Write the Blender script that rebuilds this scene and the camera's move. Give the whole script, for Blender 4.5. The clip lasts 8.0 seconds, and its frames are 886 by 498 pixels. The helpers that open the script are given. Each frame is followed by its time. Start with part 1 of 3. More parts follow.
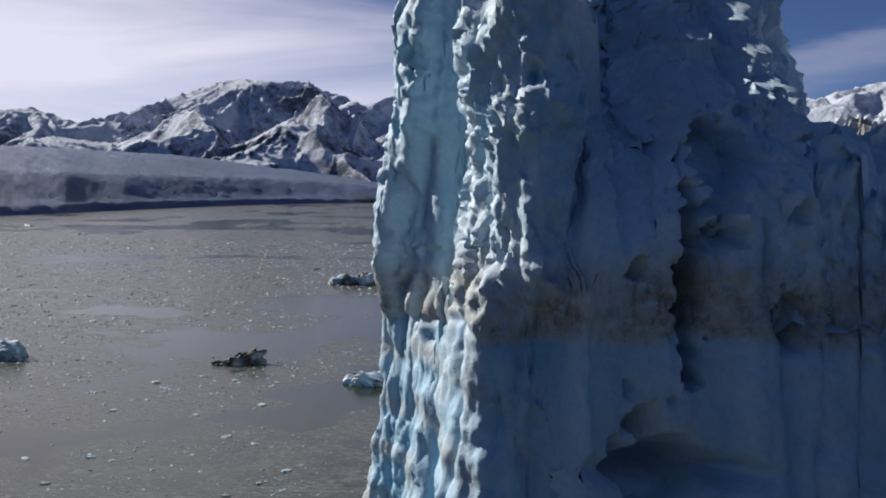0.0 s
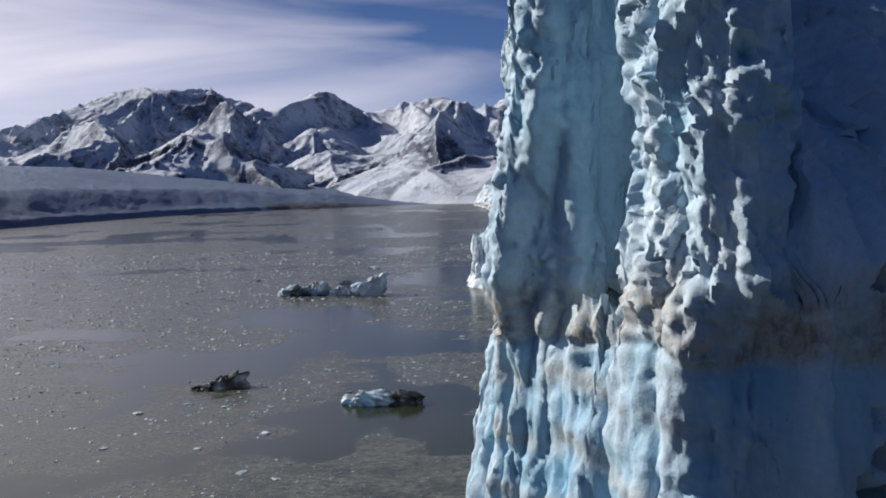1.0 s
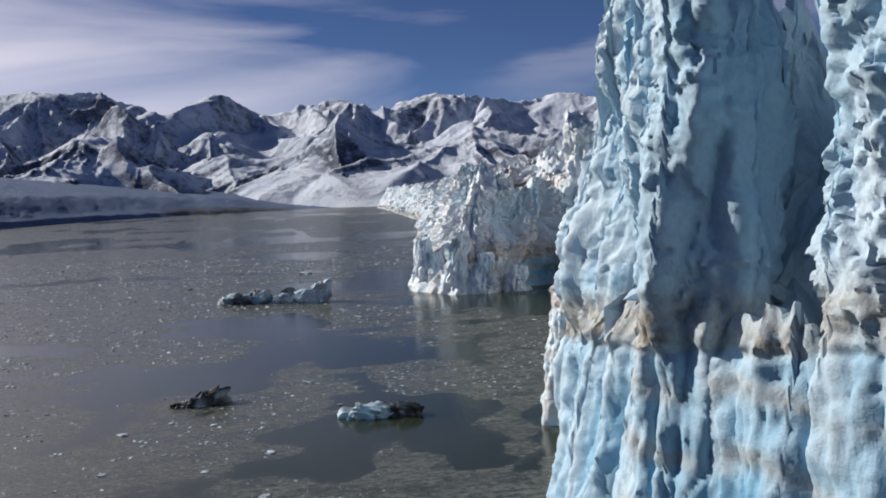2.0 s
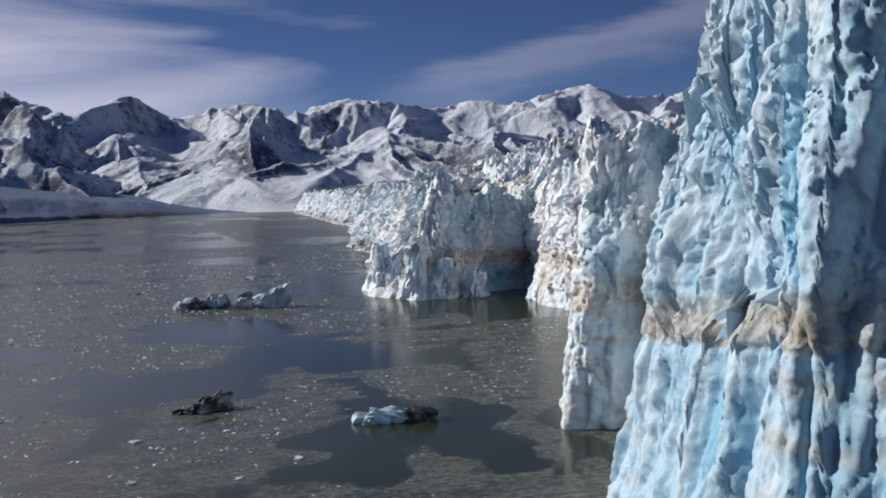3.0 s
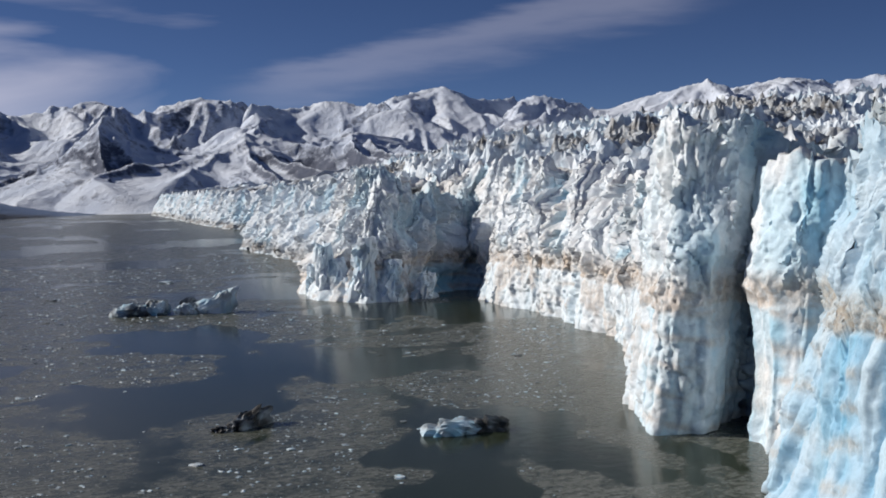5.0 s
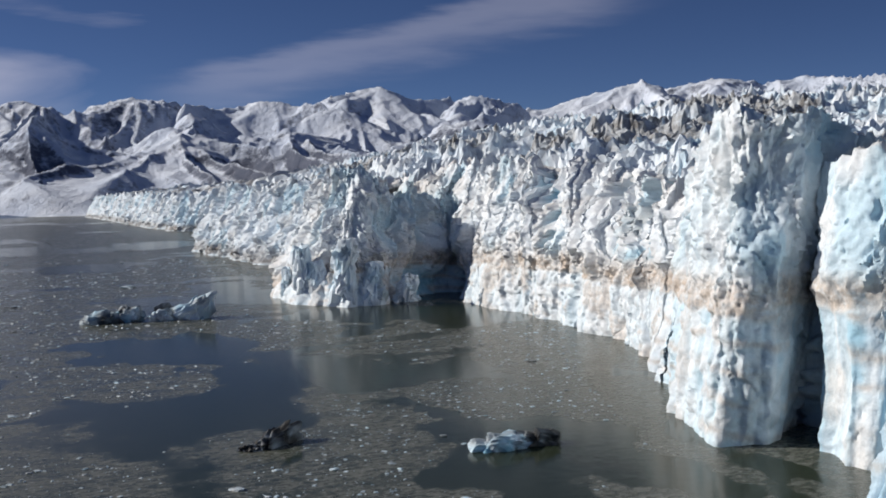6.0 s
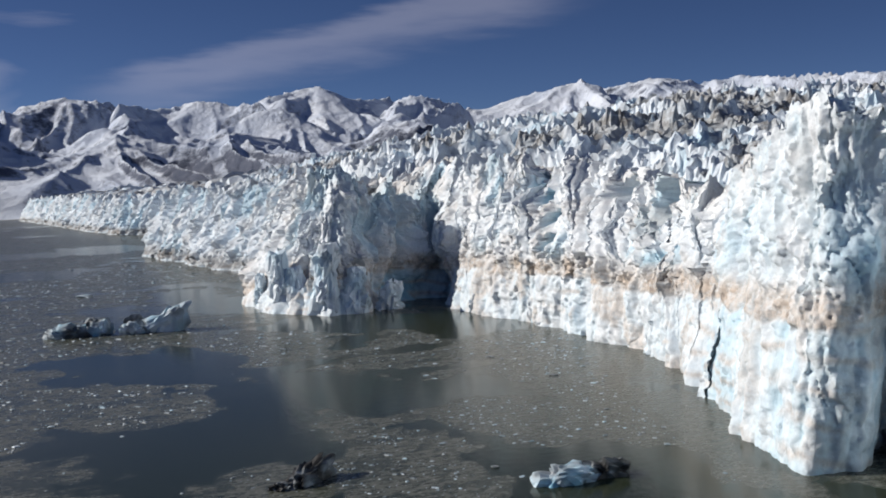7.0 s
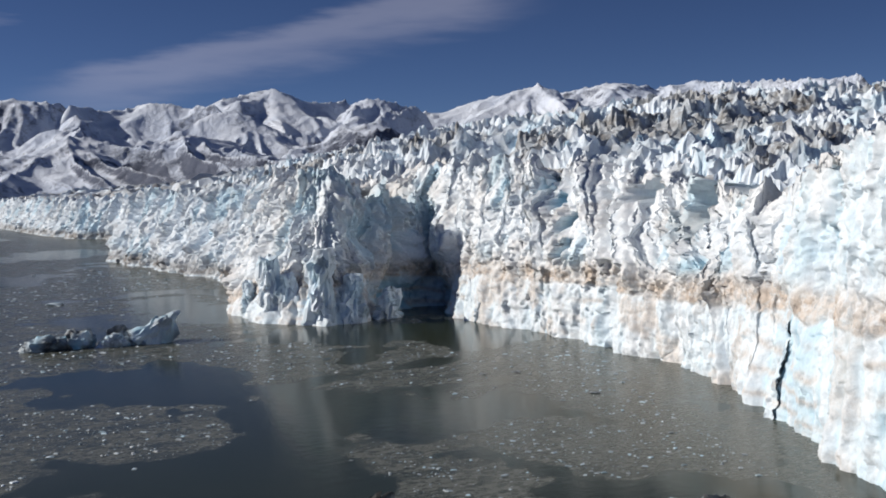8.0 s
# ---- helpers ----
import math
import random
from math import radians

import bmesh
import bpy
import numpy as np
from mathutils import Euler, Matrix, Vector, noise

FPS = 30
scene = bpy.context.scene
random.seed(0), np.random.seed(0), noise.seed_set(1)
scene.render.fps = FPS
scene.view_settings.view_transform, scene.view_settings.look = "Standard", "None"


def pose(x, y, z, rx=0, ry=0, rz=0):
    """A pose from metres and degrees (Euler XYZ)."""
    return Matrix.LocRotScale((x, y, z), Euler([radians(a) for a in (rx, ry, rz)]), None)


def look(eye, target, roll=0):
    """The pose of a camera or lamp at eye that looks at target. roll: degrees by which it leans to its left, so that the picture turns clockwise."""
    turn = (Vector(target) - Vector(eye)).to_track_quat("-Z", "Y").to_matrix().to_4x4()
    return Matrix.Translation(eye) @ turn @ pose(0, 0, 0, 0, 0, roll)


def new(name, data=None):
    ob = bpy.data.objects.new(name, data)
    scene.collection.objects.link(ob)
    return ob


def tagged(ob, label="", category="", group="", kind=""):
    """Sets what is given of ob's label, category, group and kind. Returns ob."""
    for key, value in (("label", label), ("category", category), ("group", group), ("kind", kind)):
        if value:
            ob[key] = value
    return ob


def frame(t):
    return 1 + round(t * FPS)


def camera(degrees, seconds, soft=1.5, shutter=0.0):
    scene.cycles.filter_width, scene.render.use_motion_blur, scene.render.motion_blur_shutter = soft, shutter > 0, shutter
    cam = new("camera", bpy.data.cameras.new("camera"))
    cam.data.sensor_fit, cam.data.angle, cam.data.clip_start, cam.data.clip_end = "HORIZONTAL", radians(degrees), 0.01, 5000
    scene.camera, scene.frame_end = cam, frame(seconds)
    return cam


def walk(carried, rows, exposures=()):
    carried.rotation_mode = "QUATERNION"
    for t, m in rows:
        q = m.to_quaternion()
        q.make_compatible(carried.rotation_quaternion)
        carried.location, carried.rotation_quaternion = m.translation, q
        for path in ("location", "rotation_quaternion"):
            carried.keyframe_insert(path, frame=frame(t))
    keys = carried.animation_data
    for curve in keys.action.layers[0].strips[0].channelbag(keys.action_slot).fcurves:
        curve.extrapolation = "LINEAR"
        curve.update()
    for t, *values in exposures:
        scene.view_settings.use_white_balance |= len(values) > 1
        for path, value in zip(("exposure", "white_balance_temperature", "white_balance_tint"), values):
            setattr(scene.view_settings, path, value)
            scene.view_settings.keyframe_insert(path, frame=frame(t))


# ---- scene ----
cam = camera(44, 8.0, soft=1.8)
PATH = [
    (0, look((0.08, 0.02, 39.39), (0.09, 99.83, 33.35), 0.74)),
    (0.5, look((-8.71, 7.32, 39.39), (-4.37, 107.04, 33.43), -0.33)),
    (1, look((-16.90, 13.05, 39.61), (-8.41, 112.52, 33.77), -1.21)),
    (1.5, look((-25.40, 18.78, 39.98), (-12.01, 117.70, 34.05), -1.92)),
    (3, look((-52.65, 26.57, 40.28), (-26.43, 122.91, 34.75), -1.26)),
    (3.5, look((-61.86, 31.34, 40.13), (-31.69, 126.52, 34.56), -1.28)),
    (4, look((-69.37, 36.90, 39.75), (-36.07, 131.03, 34.25), -1.24)),
    (4.5, look((-77.07, 43.82, 39.87), (-40.54, 136.74, 34.27), -1.24)),
    (6, look((-95.39, 69.01, 39.92), (-50.27, 158.06, 34.17), -1.46)),
    (6.5, look((-98.68, 81.81, 40.22), (-50.83, 169.42, 34.30), -1.65)),
    (7, look((-100.88, 93.71, 40.54), (-50.67, 179.99, 34.64), -1.81)),
    (7.5, look((-102.61, 106.53, 40.11), (-50.39, 191.63, 34.45), -1.74)),
    (8, look((-104.16, 118.32, 40.39), (-50.23, 202.35, 34.73), -1.63)),
]
walk(cam, PATH, ((0, 0.08), (1.5, 0.0), (3, -0.16), (8, -0.21)))

# ---- world, sun ----
SUN_AZ, SUN_EL = radians(-54), radians(29)
to_sun = Vector((math.sin(SUN_AZ) * math.cos(SUN_EL), math.cos(SUN_AZ) * math.cos(SUN_EL), math.sin(SUN_EL)))
world = bpy.data.worlds.new("world")
scene.world = world
world.use_nodes = True
wn, wl = world.node_tree.nodes, world.node_tree.links
wn.clear()
w_out = wn.new("ShaderNodeOutputWorld")
w_bg = wn.new("ShaderNodeBackground")
w_bg.inputs["Strength"].default_value = 0.052
sky = wn.new("ShaderNodeTexSky")
sky.sky_type = 'NISHITA'
sky.sun_disc = False
sky.sun_elevation = SUN_EL
sky.sun_rotation = SUN_AZ % (2 * math.pi)
sky.altitude = 2000
sky.air_density, sky.dust_density, sky.ozone_density = 1.0, 0.5, 4.0
# thin cirrus drawn out along one heading, thicker towards the sun's side
w_tc = wn.new("ShaderNodeTexCoord")
w_high = wn.new("ShaderNodeMapping")
w_high.inputs["Scale"].default_value = (1.0, 1.0, 1.9)
wl.new(w_tc.outputs["Generated"], w_high.inputs["Vector"])
wl.new(w_high.outputs["Vector"], sky.inputs["Vector"])
w_tint = wn.new("ShaderNodeMixRGB")
w_tint.blend_type = 'MULTIPLY'
w_tint.inputs["Fac"].default_value = 1.0
w_tint.inputs["Color2"].default_value = (0.86, 0.92, 1.18, 1)
wl.new(sky.outputs["Color"], w_tint.inputs["Color1"])
w_map = wn.new("ShaderNodeMapping")
w_map.inputs["Rotation"].default_value = (0.0, radians(14), 0.0)
w_map.inputs["Scale"].default_value = (1.5, 1.3, 9.0)
w_map.inputs["Location"].default_value = (1.35, 0.6, 0.1)
w_noise = wn.new("ShaderNodeTexNoise")
w_noise.inputs["Scale"].default_value = 1.5
w_noise.inputs["Detail"].default_value = 8
w_noise.inputs["Roughness"].default_value = 0.5
w_noise.inputs["Distortion"].default_value = 0.5
w_dot = wn.new("ShaderNodeVectorMath")
w_dot.operation = 'DOT_PRODUCT'
w_dot.inputs[1].default_value = (-0.57, 0.82, 0.05)
w_side = wn.new("ShaderNodeMapRange")
w_side.inputs["From Min"].default_value, w_side.inputs["From Max"].default_value = 0.60, 1.0
w_side.inputs["To Min"].default_value, w_side.inputs["To Max"].default_value = -0.22, 0.50
w_sum = wn.new("ShaderNodeMath")
w_ramp = wn.new("ShaderNodeValToRGB")
w_ramp.color_ramp.elements[0].position, w_ramp.color_ramp.elements[1].position = 0.46, 1.02
w_ramp.color_ramp.elements[1].color = (0.8, 0.8, 0.8, 1)
w_mix = wn.new("ShaderNodeMixRGB")
w_mix.inputs["Color2"].default_value = (17.0, 16.2, 18.4, 1)
wl.new(w_tc.outputs["Generated"], w_map.inputs["Vector"])
wl.new(w_tc.outputs["Generated"], w_dot.inputs[0])
wl.new(w_dot.outputs["Value"], w_side.inputs["Value"])
wl.new(w_map.outputs["Vector"], w_noise.inputs["Vector"])
wl.new(w_noise.outputs["Fac"], w_sum.inputs[0])
wl.new(w_side.outputs["Result"], w_sum.inputs[1])
wl.new(w_sum.outputs["Value"], w_ramp.inputs["Fac"])
wl.new(w_ramp.outputs["Color"], w_mix.inputs["Fac"])
wl.new(w_tint.outputs["Color"], w_mix.inputs["Color1"])
# one soft streak that climbs away from the far ridge
w_band = wn.new("ShaderNodeVectorMath")
w_band.operation = 'DOT_PRODUCT'
w_band.inputs[1].default_value = (0.2531, 0.0286, -0.967)
w_far = wn.new("ShaderNodeVectorMath")
w_far.operation = 'DOT_PRODUCT'
w_far.inputs[1].default_value = (0.4182, 0.8968, 0.1444)
w_wisp = wn.new("ShaderNodeTexNoise")
w_wisp.inputs["Scale"].default_value = 9
w_wisp.inputs["Detail"].default_value = 5
wl.new(w_map.outputs["Vector"], w_wisp.inputs["Vector"])
w_shift = wn.new("ShaderNodeMath")
w_shift.operation = 'MULTIPLY_ADD'
w_shift.inputs[1].default_value = 0.035
wl.new(w_wisp.outputs["Fac"], w_shift.inputs[0])
wl.new(w_band.outputs["Value"], w_shift.inputs[2])
w_core = wn.new("ShaderNodeValToRGB")
w_core.color_ramp.interpolation = 'EASE'
w_core.color_ramp.elements[0].position, w_core.color_ramp.elements[1].position = 0.0, 0.018
w_core.color_ramp.elements.new(0.058).color = (0, 0, 0, 1)
w_core.color_ramp.elements[1].color = (0.17, 0.17, 0.17, 1)
w_ends = wn.new("ShaderNodeMapRange")
w_ends.interpolation_type = 'SMOOTHSTEP'
w_ends.inputs["From Min"].default_value, w_ends.inputs["From Max"].default_value = 0.968, 0.990
w_fade = wn.new("ShaderNodeMath")
w_fade.operation = 'MULTIPLY'
w_streak = wn.new("ShaderNodeMixRGB")
w_streak.inputs["Color2"].default_value = (17.0, 16.2, 18.4, 1)
wl.new(w_tc.outputs["Generated"], w_band.inputs[0])
wl.new(w_tc.outputs["Generated"], w_far.inputs[0])
wl.new(w_shift.outputs["Value"], w_core.inputs["Fac"])
wl.new(w_far.outputs["Value"], w_ends.inputs["Value"])
wl.new(w_core.outputs["Color"], w_fade.inputs[0])
wl.new(w_ends.outputs["Result"], w_fade.inputs[1])
wl.new(w_fade.outputs["Value"], w_streak.inputs["Fac"])
wl.new(w_mix.outputs["Color"], w_streak.inputs["Color1"])
wl.new(w_streak.outputs["Color"], w_bg.inputs["Color"])
wl.new(w_bg.outputs["Background"], w_out.inputs["Surface"])

sun = new("sun", bpy.data.lights.new("sun", 'SUN'))
sun.data.energy = 5.4
sun.data.angle = radians(0.6)
sun.data.color = (1.0, 0.94, 0.86)
sun.matrix_world = look(to_sun * 500, (0, 0, 0))

# ---- noise on arrays of points ----


def hashed(i, j, k, seed):
    """Three whole numbers to one number from 0 to 1."""
    h = i.astype(np.uint32) * np.uint32(374761393) + j.astype(np.uint32) * np.uint32(668265263) + k.astype(np.uint32) * np.uint32(2246822519) + np.uint32(seed * 974711)
    h = (h ^ (h >> np.uint32(13))) * np.uint32(1274126177)
    h = (h ^ (h >> np.uint32(16))) * np.uint32(2246822519)
    return ((h ^ (h >> np.uint32(15))) & np.uint32(0xFFFFFF)).astype(np.float32) / np.float32(0x1000000)


def smooth_noise(p, seed=0):
    """Value noise from -1 to 1 at the rows of p."""
    p = np.asarray(p, np.float32)
    c = np.floor(p)
    q = p - c
    q = q * q * q * (q * (q * 6 - 15) + 10)
    i, j, k = c[:, 0].astype(np.int32), c[:, 1].astype(np.int32), c[:, 2].astype(np.int32)
    x, y, z = q.T
    total = 0
    for a in (0, 1):
        for b in (0, 1):
            for d in (0, 1):
                total = total + hashed(i + a, j + b, k + d, seed) * (x if a else 1 - x) * (y if b else 1 - y) * (z if d else 1 - z)
    return total * 2 - 1


def fbm(p, octaves=4, seed=0, gain=0.5):
    total, amp = 0, 1.0
    for o in range(octaves):
        total = total + amp * smooth_noise(p * 2.03 ** o + 17.3 * o, seed + o)
        amp *= gain
    return total


def ridged(p, octaves=5, seed=0, gain=0.5):
    """Sharp crests: 0 in the valleys, about 1 on the crests."""
    total, amp, weight, norm = 0, 1.0, 1.0, 0.0
    for o in range(octaves):
        n = (1 - np.abs(smooth_noise(p * 2.07 ** o + 9.1 * o, seed + o) * 1.6).clip(0, 1)) ** 2
        total = total + amp * n * weight
        weight = (n * 1.6).clip(0, 1)
        norm += amp
        amp *= gain
    return total / norm


def facets(p, seed=0, tilt=1.0):
    """Broken blocks: each cell has its own level and slope, with steps between."""
    p = np.asarray(p, np.float32)
    c = np.floor(p - 0.5).astype(np.int32)
    best = np.full(len(p), 1e9, np.float32)
    value = np.zeros(len(p), np.float32)
    for a in (0, 1):
        for b in (0, 1):
            for d in (0, 1):
                i, j, k = c[:, 0] + a, c[:, 1] + b, c[:, 2] + d
                r1, r2, r3 = hashed(i, j, k, seed), hashed(i, j, k, seed + 1), hashed(i, j, k, seed + 2)
                dx = p[:, 0] - (i + 0.5 + (r1 - 0.5) * 0.8)
                dy = p[:, 1] - (j + 0.5 + (r2 - 0.5) * 0.8)
                dz = p[:, 2] - (k + 0.5 + (r3 - 0.5) * 0.8)
                dist = dx * dx + dy * dy + dz * dz
                near = dist < best
                r4 = (r1 * 7.31 + r2 * 3.7) % 1
                val = (r4 - 0.5) * 1.2 + tilt * ((r2 * 5.3 % 1 - 0.5) * dx + (r3 * 9.1 % 1 - 0.5) * dy + (r1 * 4.7 % 1 - 0.5) * dz) * 1.5
                value = np.where(near, val, value)
                best = np.where(near, dist, best)
    return value


def step(a, b, x):
    q = ((x - a) / (b - a)).clip(0, 1)
    return q * q * (3 - 2 * q)


# ---- mesh helpers ----


def grid_mesh(name, points, rows, cols, material, attributes=None, smooth=True):
    """One mesh from a grid of points, row by row."""
    me = bpy.data.meshes.new(name)
    idx = np.arange(rows * cols).reshape(rows, cols)
    quads = np.stack([idx[:-1, :-1], idx[:-1, 1:], idx[1:, 1:], idx[1:, :-1]], -1).reshape(-1, 4)
    return filled_mesh(me, points, quads, material, attributes, smooth)


def filled_mesh(me, points, faces, material, attributes=None, smooth=True):
    n, k = faces.shape
    me.vertices.add(len(points))
    me.vertices.foreach_set("co", np.ascontiguousarray(points, np.float32).ravel())
    me.loops.add(n * k)
    me.loops.foreach_set("vertex_index", np.ascontiguousarray(faces, np.int32).ravel())
    me.polygons.add(n)
    me.polygons.foreach_set("loop_start", np.arange(0, n * k, k, dtype=np.int32))
    me.polygons.foreach_set("use_smooth", np.full(n, smooth))
    me.update(calc_edges=True)
    for key, values in (attributes or {}).items():
        at = me.attributes.new(key, 'FLOAT', 'POINT')
        at.data.foreach_set("value", np.ascontiguousarray(values, np.float32))
    me.materials.append(material)
    me.validate()
    if smooth and n > 9000:
        me.set_sharp_from_angle(angle=1.0)
    return me


# ---- materials ----


def material(name):
    m = bpy.data.materials.new(name)
    m.use_nodes = True
    nodes, links = m.node_tree.nodes, m.node_tree.links
    return m, nodes, links, nodes["Principled BSDF"]


def add_noise(nodes, links, scale, detail=6, rough=0.55, stretch=(1, 1, 1), coord=None):
    tc = nodes.new("ShaderNodeTexCoord")
    mp = nodes.new("ShaderNodeMapping")
    mp.inputs["Scale"].default_value = stretch
    nz = nodes.new("ShaderNodeTexNoise")
    nz.inputs["Scale"].default_value = scale
    nz.inputs["Detail"].default_value = detail
    nz.inputs["Roughness"].default_value = rough
    links.new(coord or tc.outputs["Object"], mp.inputs["Vector"])
    links.new(mp.outputs["Vector"], nz.inputs["Vector"])
    return nz.outputs["Fac"]


def ramp(nodes, links, fac, a, b, ca=(0, 0, 0, 1), cb=(1, 1, 1, 1)):
    r = nodes.new("ShaderNodeValToRGB")
    r.color_ramp.elements[0].position, r.color_ramp.elements[1].position = a, b
    r.color_ramp.elements[0].color, r.color_ramp.elements[1].color = ca, cb
    links.new(fac, r.inputs["Fac"])
    return r.outputs["Color"]


def mixed(nodes, links, fac, a, b, how='MIX'):
    m = nodes.new("ShaderNodeMixRGB")
    m.blend_type = how
    for slot, value in (("Fac", fac), ("Color1", a), ("Color2", b)):
        if isinstance(value, (tuple, float, int)):
            m.inputs[slot].default_value = value
        else:
            links.new(value, m.inputs[slot])
    return m.outputs["Color"]


def times(nodes, links, a, b):
    m = nodes.new("ShaderNodeMath")
    m.operation = 'MULTIPLY'
    m.use_clamp = True
    for slot, value in ((0, a), (1, b)):
        if isinstance(value, (float, int)):
            m.inputs[slot].default_value = value
        else:
            links.new(value, m.inputs[slot])
    return m.outputs[0]


def attribute(nodes, name):
    a = nodes.new("ShaderNodeAttribute")
    a.attribute_name = name
    return a.outputs["Fac"]


def add_bump(nodes, links, bsdf, height, strength, distance):
    b = nodes.new("ShaderNodeBump")
    b.inputs["Strength"].default_value = strength
    b.inputs["Distance"].default_value = distance
    links.new(height, b.inputs["Height"])
    links.new(b.outputs["Normal"], bsdf.inputs["Normal"])


def ice_material(name, snow=(0.82, 0.87, 0.92, 1), blue=(0.15, 0.45, 0.65, 1), dirt=(0.47, 0.40, 0.335, 1), grain=1.0, gritty=True, relief=0.7):
    """Weathered glacier ice: white crust, dense blue ice and silt, mixed by what the mesh carries."""
    m, nodes, links, bsdf = material(name)
    fine = add_noise(nodes, links, 1.1 * grain, 10, 0.68)
    broad = add_noise(nodes, links, 0.12, 6, 0.6)
    streak = add_noise(nodes, links, 0.5, 7, 0.62, (1, 1, 0.12))
    col = mixed(nodes, links, ramp(nodes, links, broad, 0.35, 0.68), snow, (snow[0] * 0.80, snow[1] * 0.87, snow[2] * 0.93, 1))
    col = mixed(nodes, links, times(nodes, links, ramp(nodes, links, fine, 0.46, 0.64), 0.42), col, (snow[0] * 0.60, snow[1] * 0.64, snow[2] * 0.67, 1))
    blue_col = mixed(nodes, links, ramp(nodes, links, streak, 0.35, 0.65), blue, (blue[0] * 1.8, blue[1] * 1.3, blue[2] * 1.15, 1))
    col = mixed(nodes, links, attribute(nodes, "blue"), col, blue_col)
    # silt lies as a pale stain with darker gritty patches
    grit = ramp(nodes, links, add_noise(nodes, links, 0.45 * grain, 9, 0.72, (1, 1, 1.6)), 0.26, 0.52)
    silt = mixed(nodes, links, ramp(nodes, links, add_noise(nodes, links, 0.7 * grain, 8, 0.7, (1, 1, 0.5)), 0.46, 0.62), dirt, (dirt[0] * 0.45, dirt[1] * 0.45, dirt[2] * 0.47, 1))
    col = mixed(nodes, links, times(nodes, links, attribute(nodes, "dirt"), grit if gritty else 1.0), col, silt)
    speck = ramp(nodes, links, add_noise(nodes, links, 1.7 * grain, 7, 0.75), 0.60, 0.70)
    col = mixed(nodes, links, times(nodes, links, speck, 0.45), col, (0.22, 0.22, 0.21, 1))
    links.new(col, bsdf.inputs["Base Color"])
    bsdf.inputs["Roughness"].default_value = 0.55
    bsdf.inputs["Specular IOR Level"].default_value = 0.3
    rough = mixed(nodes, links, 0.5, fine, add_noise(nodes, links, 3.0 * grain, 7, 0.68))
    add_bump(nodes, links, bsdf, mixed(nodes, links, 0.35, rough, streak), relief, 0.6 / grain)
    return m


ICE = ice_material("glacier_ice", snow=(0.85, 0.875, 0.90, 1), dirt=(0.56, 0.48, 0.41, 1))
ICE_BARE = ice_material("bare_blue_ice", snow=(0.58, 0.70, 0.79, 1), blue=(0.085, 0.33, 0.54, 1), dirt=(0.40, 0.37, 0.32, 1), grain=1.7, relief=0.6)
ICE_FAR = ice_material("glacier_ice_far", dirt=(0.22, 0.20, 0.185, 1), grain=0.4)
ICE_TOP = ice_material("glacier_ice_top", dirt=(0.20, 0.19, 0.18, 1), grain=0.7)


def mountain_material():
    m, nodes, links, bsdf = material("hazed_snow_and_rock")
    # distance haze and blue shade are put into the rock and snow colours
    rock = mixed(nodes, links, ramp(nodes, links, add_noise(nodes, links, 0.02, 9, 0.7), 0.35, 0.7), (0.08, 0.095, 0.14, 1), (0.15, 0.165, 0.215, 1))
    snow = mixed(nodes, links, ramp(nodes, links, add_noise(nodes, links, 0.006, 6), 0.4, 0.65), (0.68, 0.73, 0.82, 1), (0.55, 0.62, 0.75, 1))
    bare = mixed(nodes, links, 1.0, attribute(nodes, "rock"), add_noise(nodes, links, 0.028, 10, 0.8), 'ADD')
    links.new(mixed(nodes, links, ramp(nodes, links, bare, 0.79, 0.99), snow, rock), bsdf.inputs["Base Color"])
    bsdf.inputs["Roughness"].default_value = 0.85
    bsdf.inputs["Specular IOR Level"].default_value = 0.1
    add_bump(nodes, links, bsdf, add_noise(nodes, links, 0.028, 10, 0.68), 0.9, 13)
    return m


MOUNTAIN = mountain_material()


def water_material():
    m, nodes, links, bsdf = material("silty_water")
    # crumbled ice gathers in rafts with ragged edges
    shred = mixed(nodes, links, 1.0, attribute(nodes, "brash"), times(nodes, links, add_noise(nodes, links, 0.16, 9, 0.68, (1, 1.3, 1)), 1.0), 'ADD')
    brash = ramp(nodes, links, shred, 0.74, 1.12)
    fine = add_noise(nodes, links, 0.55, 9, 0.68, (1, 1.5, 1))
    patchy = ramp(nodes, links, add_noise(nodes, links, 0.11, 7, 0.62, (1, 1.4, 1)), 0.36, 0.56, (0.35, 0.35, 0.35, 1))
    mask = times(nodes, links, times(nodes, links, brash, patchy), ramp(nodes, links, fine, 0.34, 0.58))
    silt = mixed(nodes, links, ramp(nodes, links, add_noise(nodes, links, 0.02, 6), 0.35, 0.65), (0.022, 0.030, 0.019, 1), (0.034, 0.041, 0.028, 1))
    crumbs = ramp(nodes, links, add_noise(nodes, links, 1.3, 7, 0.75), 0.54, 0.64)
    col = mixed(nodes, links, times(nodes, links, mask, 0.75), silt, (0.152, 0.157, 0.141, 1))
    col = mixed(nodes, links, times(nodes, links, times(nodes, links, crumbs, mask), 0.7), col, (0.42, 0.42, 0.41, 1))
    links.new(col, bsdf.inputs["Base Color"])
    links.new(ramp(nodes, links, mask, 0.0, 0.8, (0.14, 0.14, 0.14, 1), (0.34, 0.34, 0.34, 1)), bsdf.inputs["Roughness"])
    bsdf.inputs["IOR"].default_value = 1.33
    bsdf.inputs["Specular IOR Level"].default_value = 0.23
    ripple = mixed(nodes, links, 0.35, add_noise(nodes, links, 0.35, 4, 0.5, (1, 1.6, 1)), add_noise(nodes, links, 1.6, 4, 0.6))
    add_bump(nodes, links, bsdf, ripple, 0.25, 0.12)
    return m


WATER = water_material()

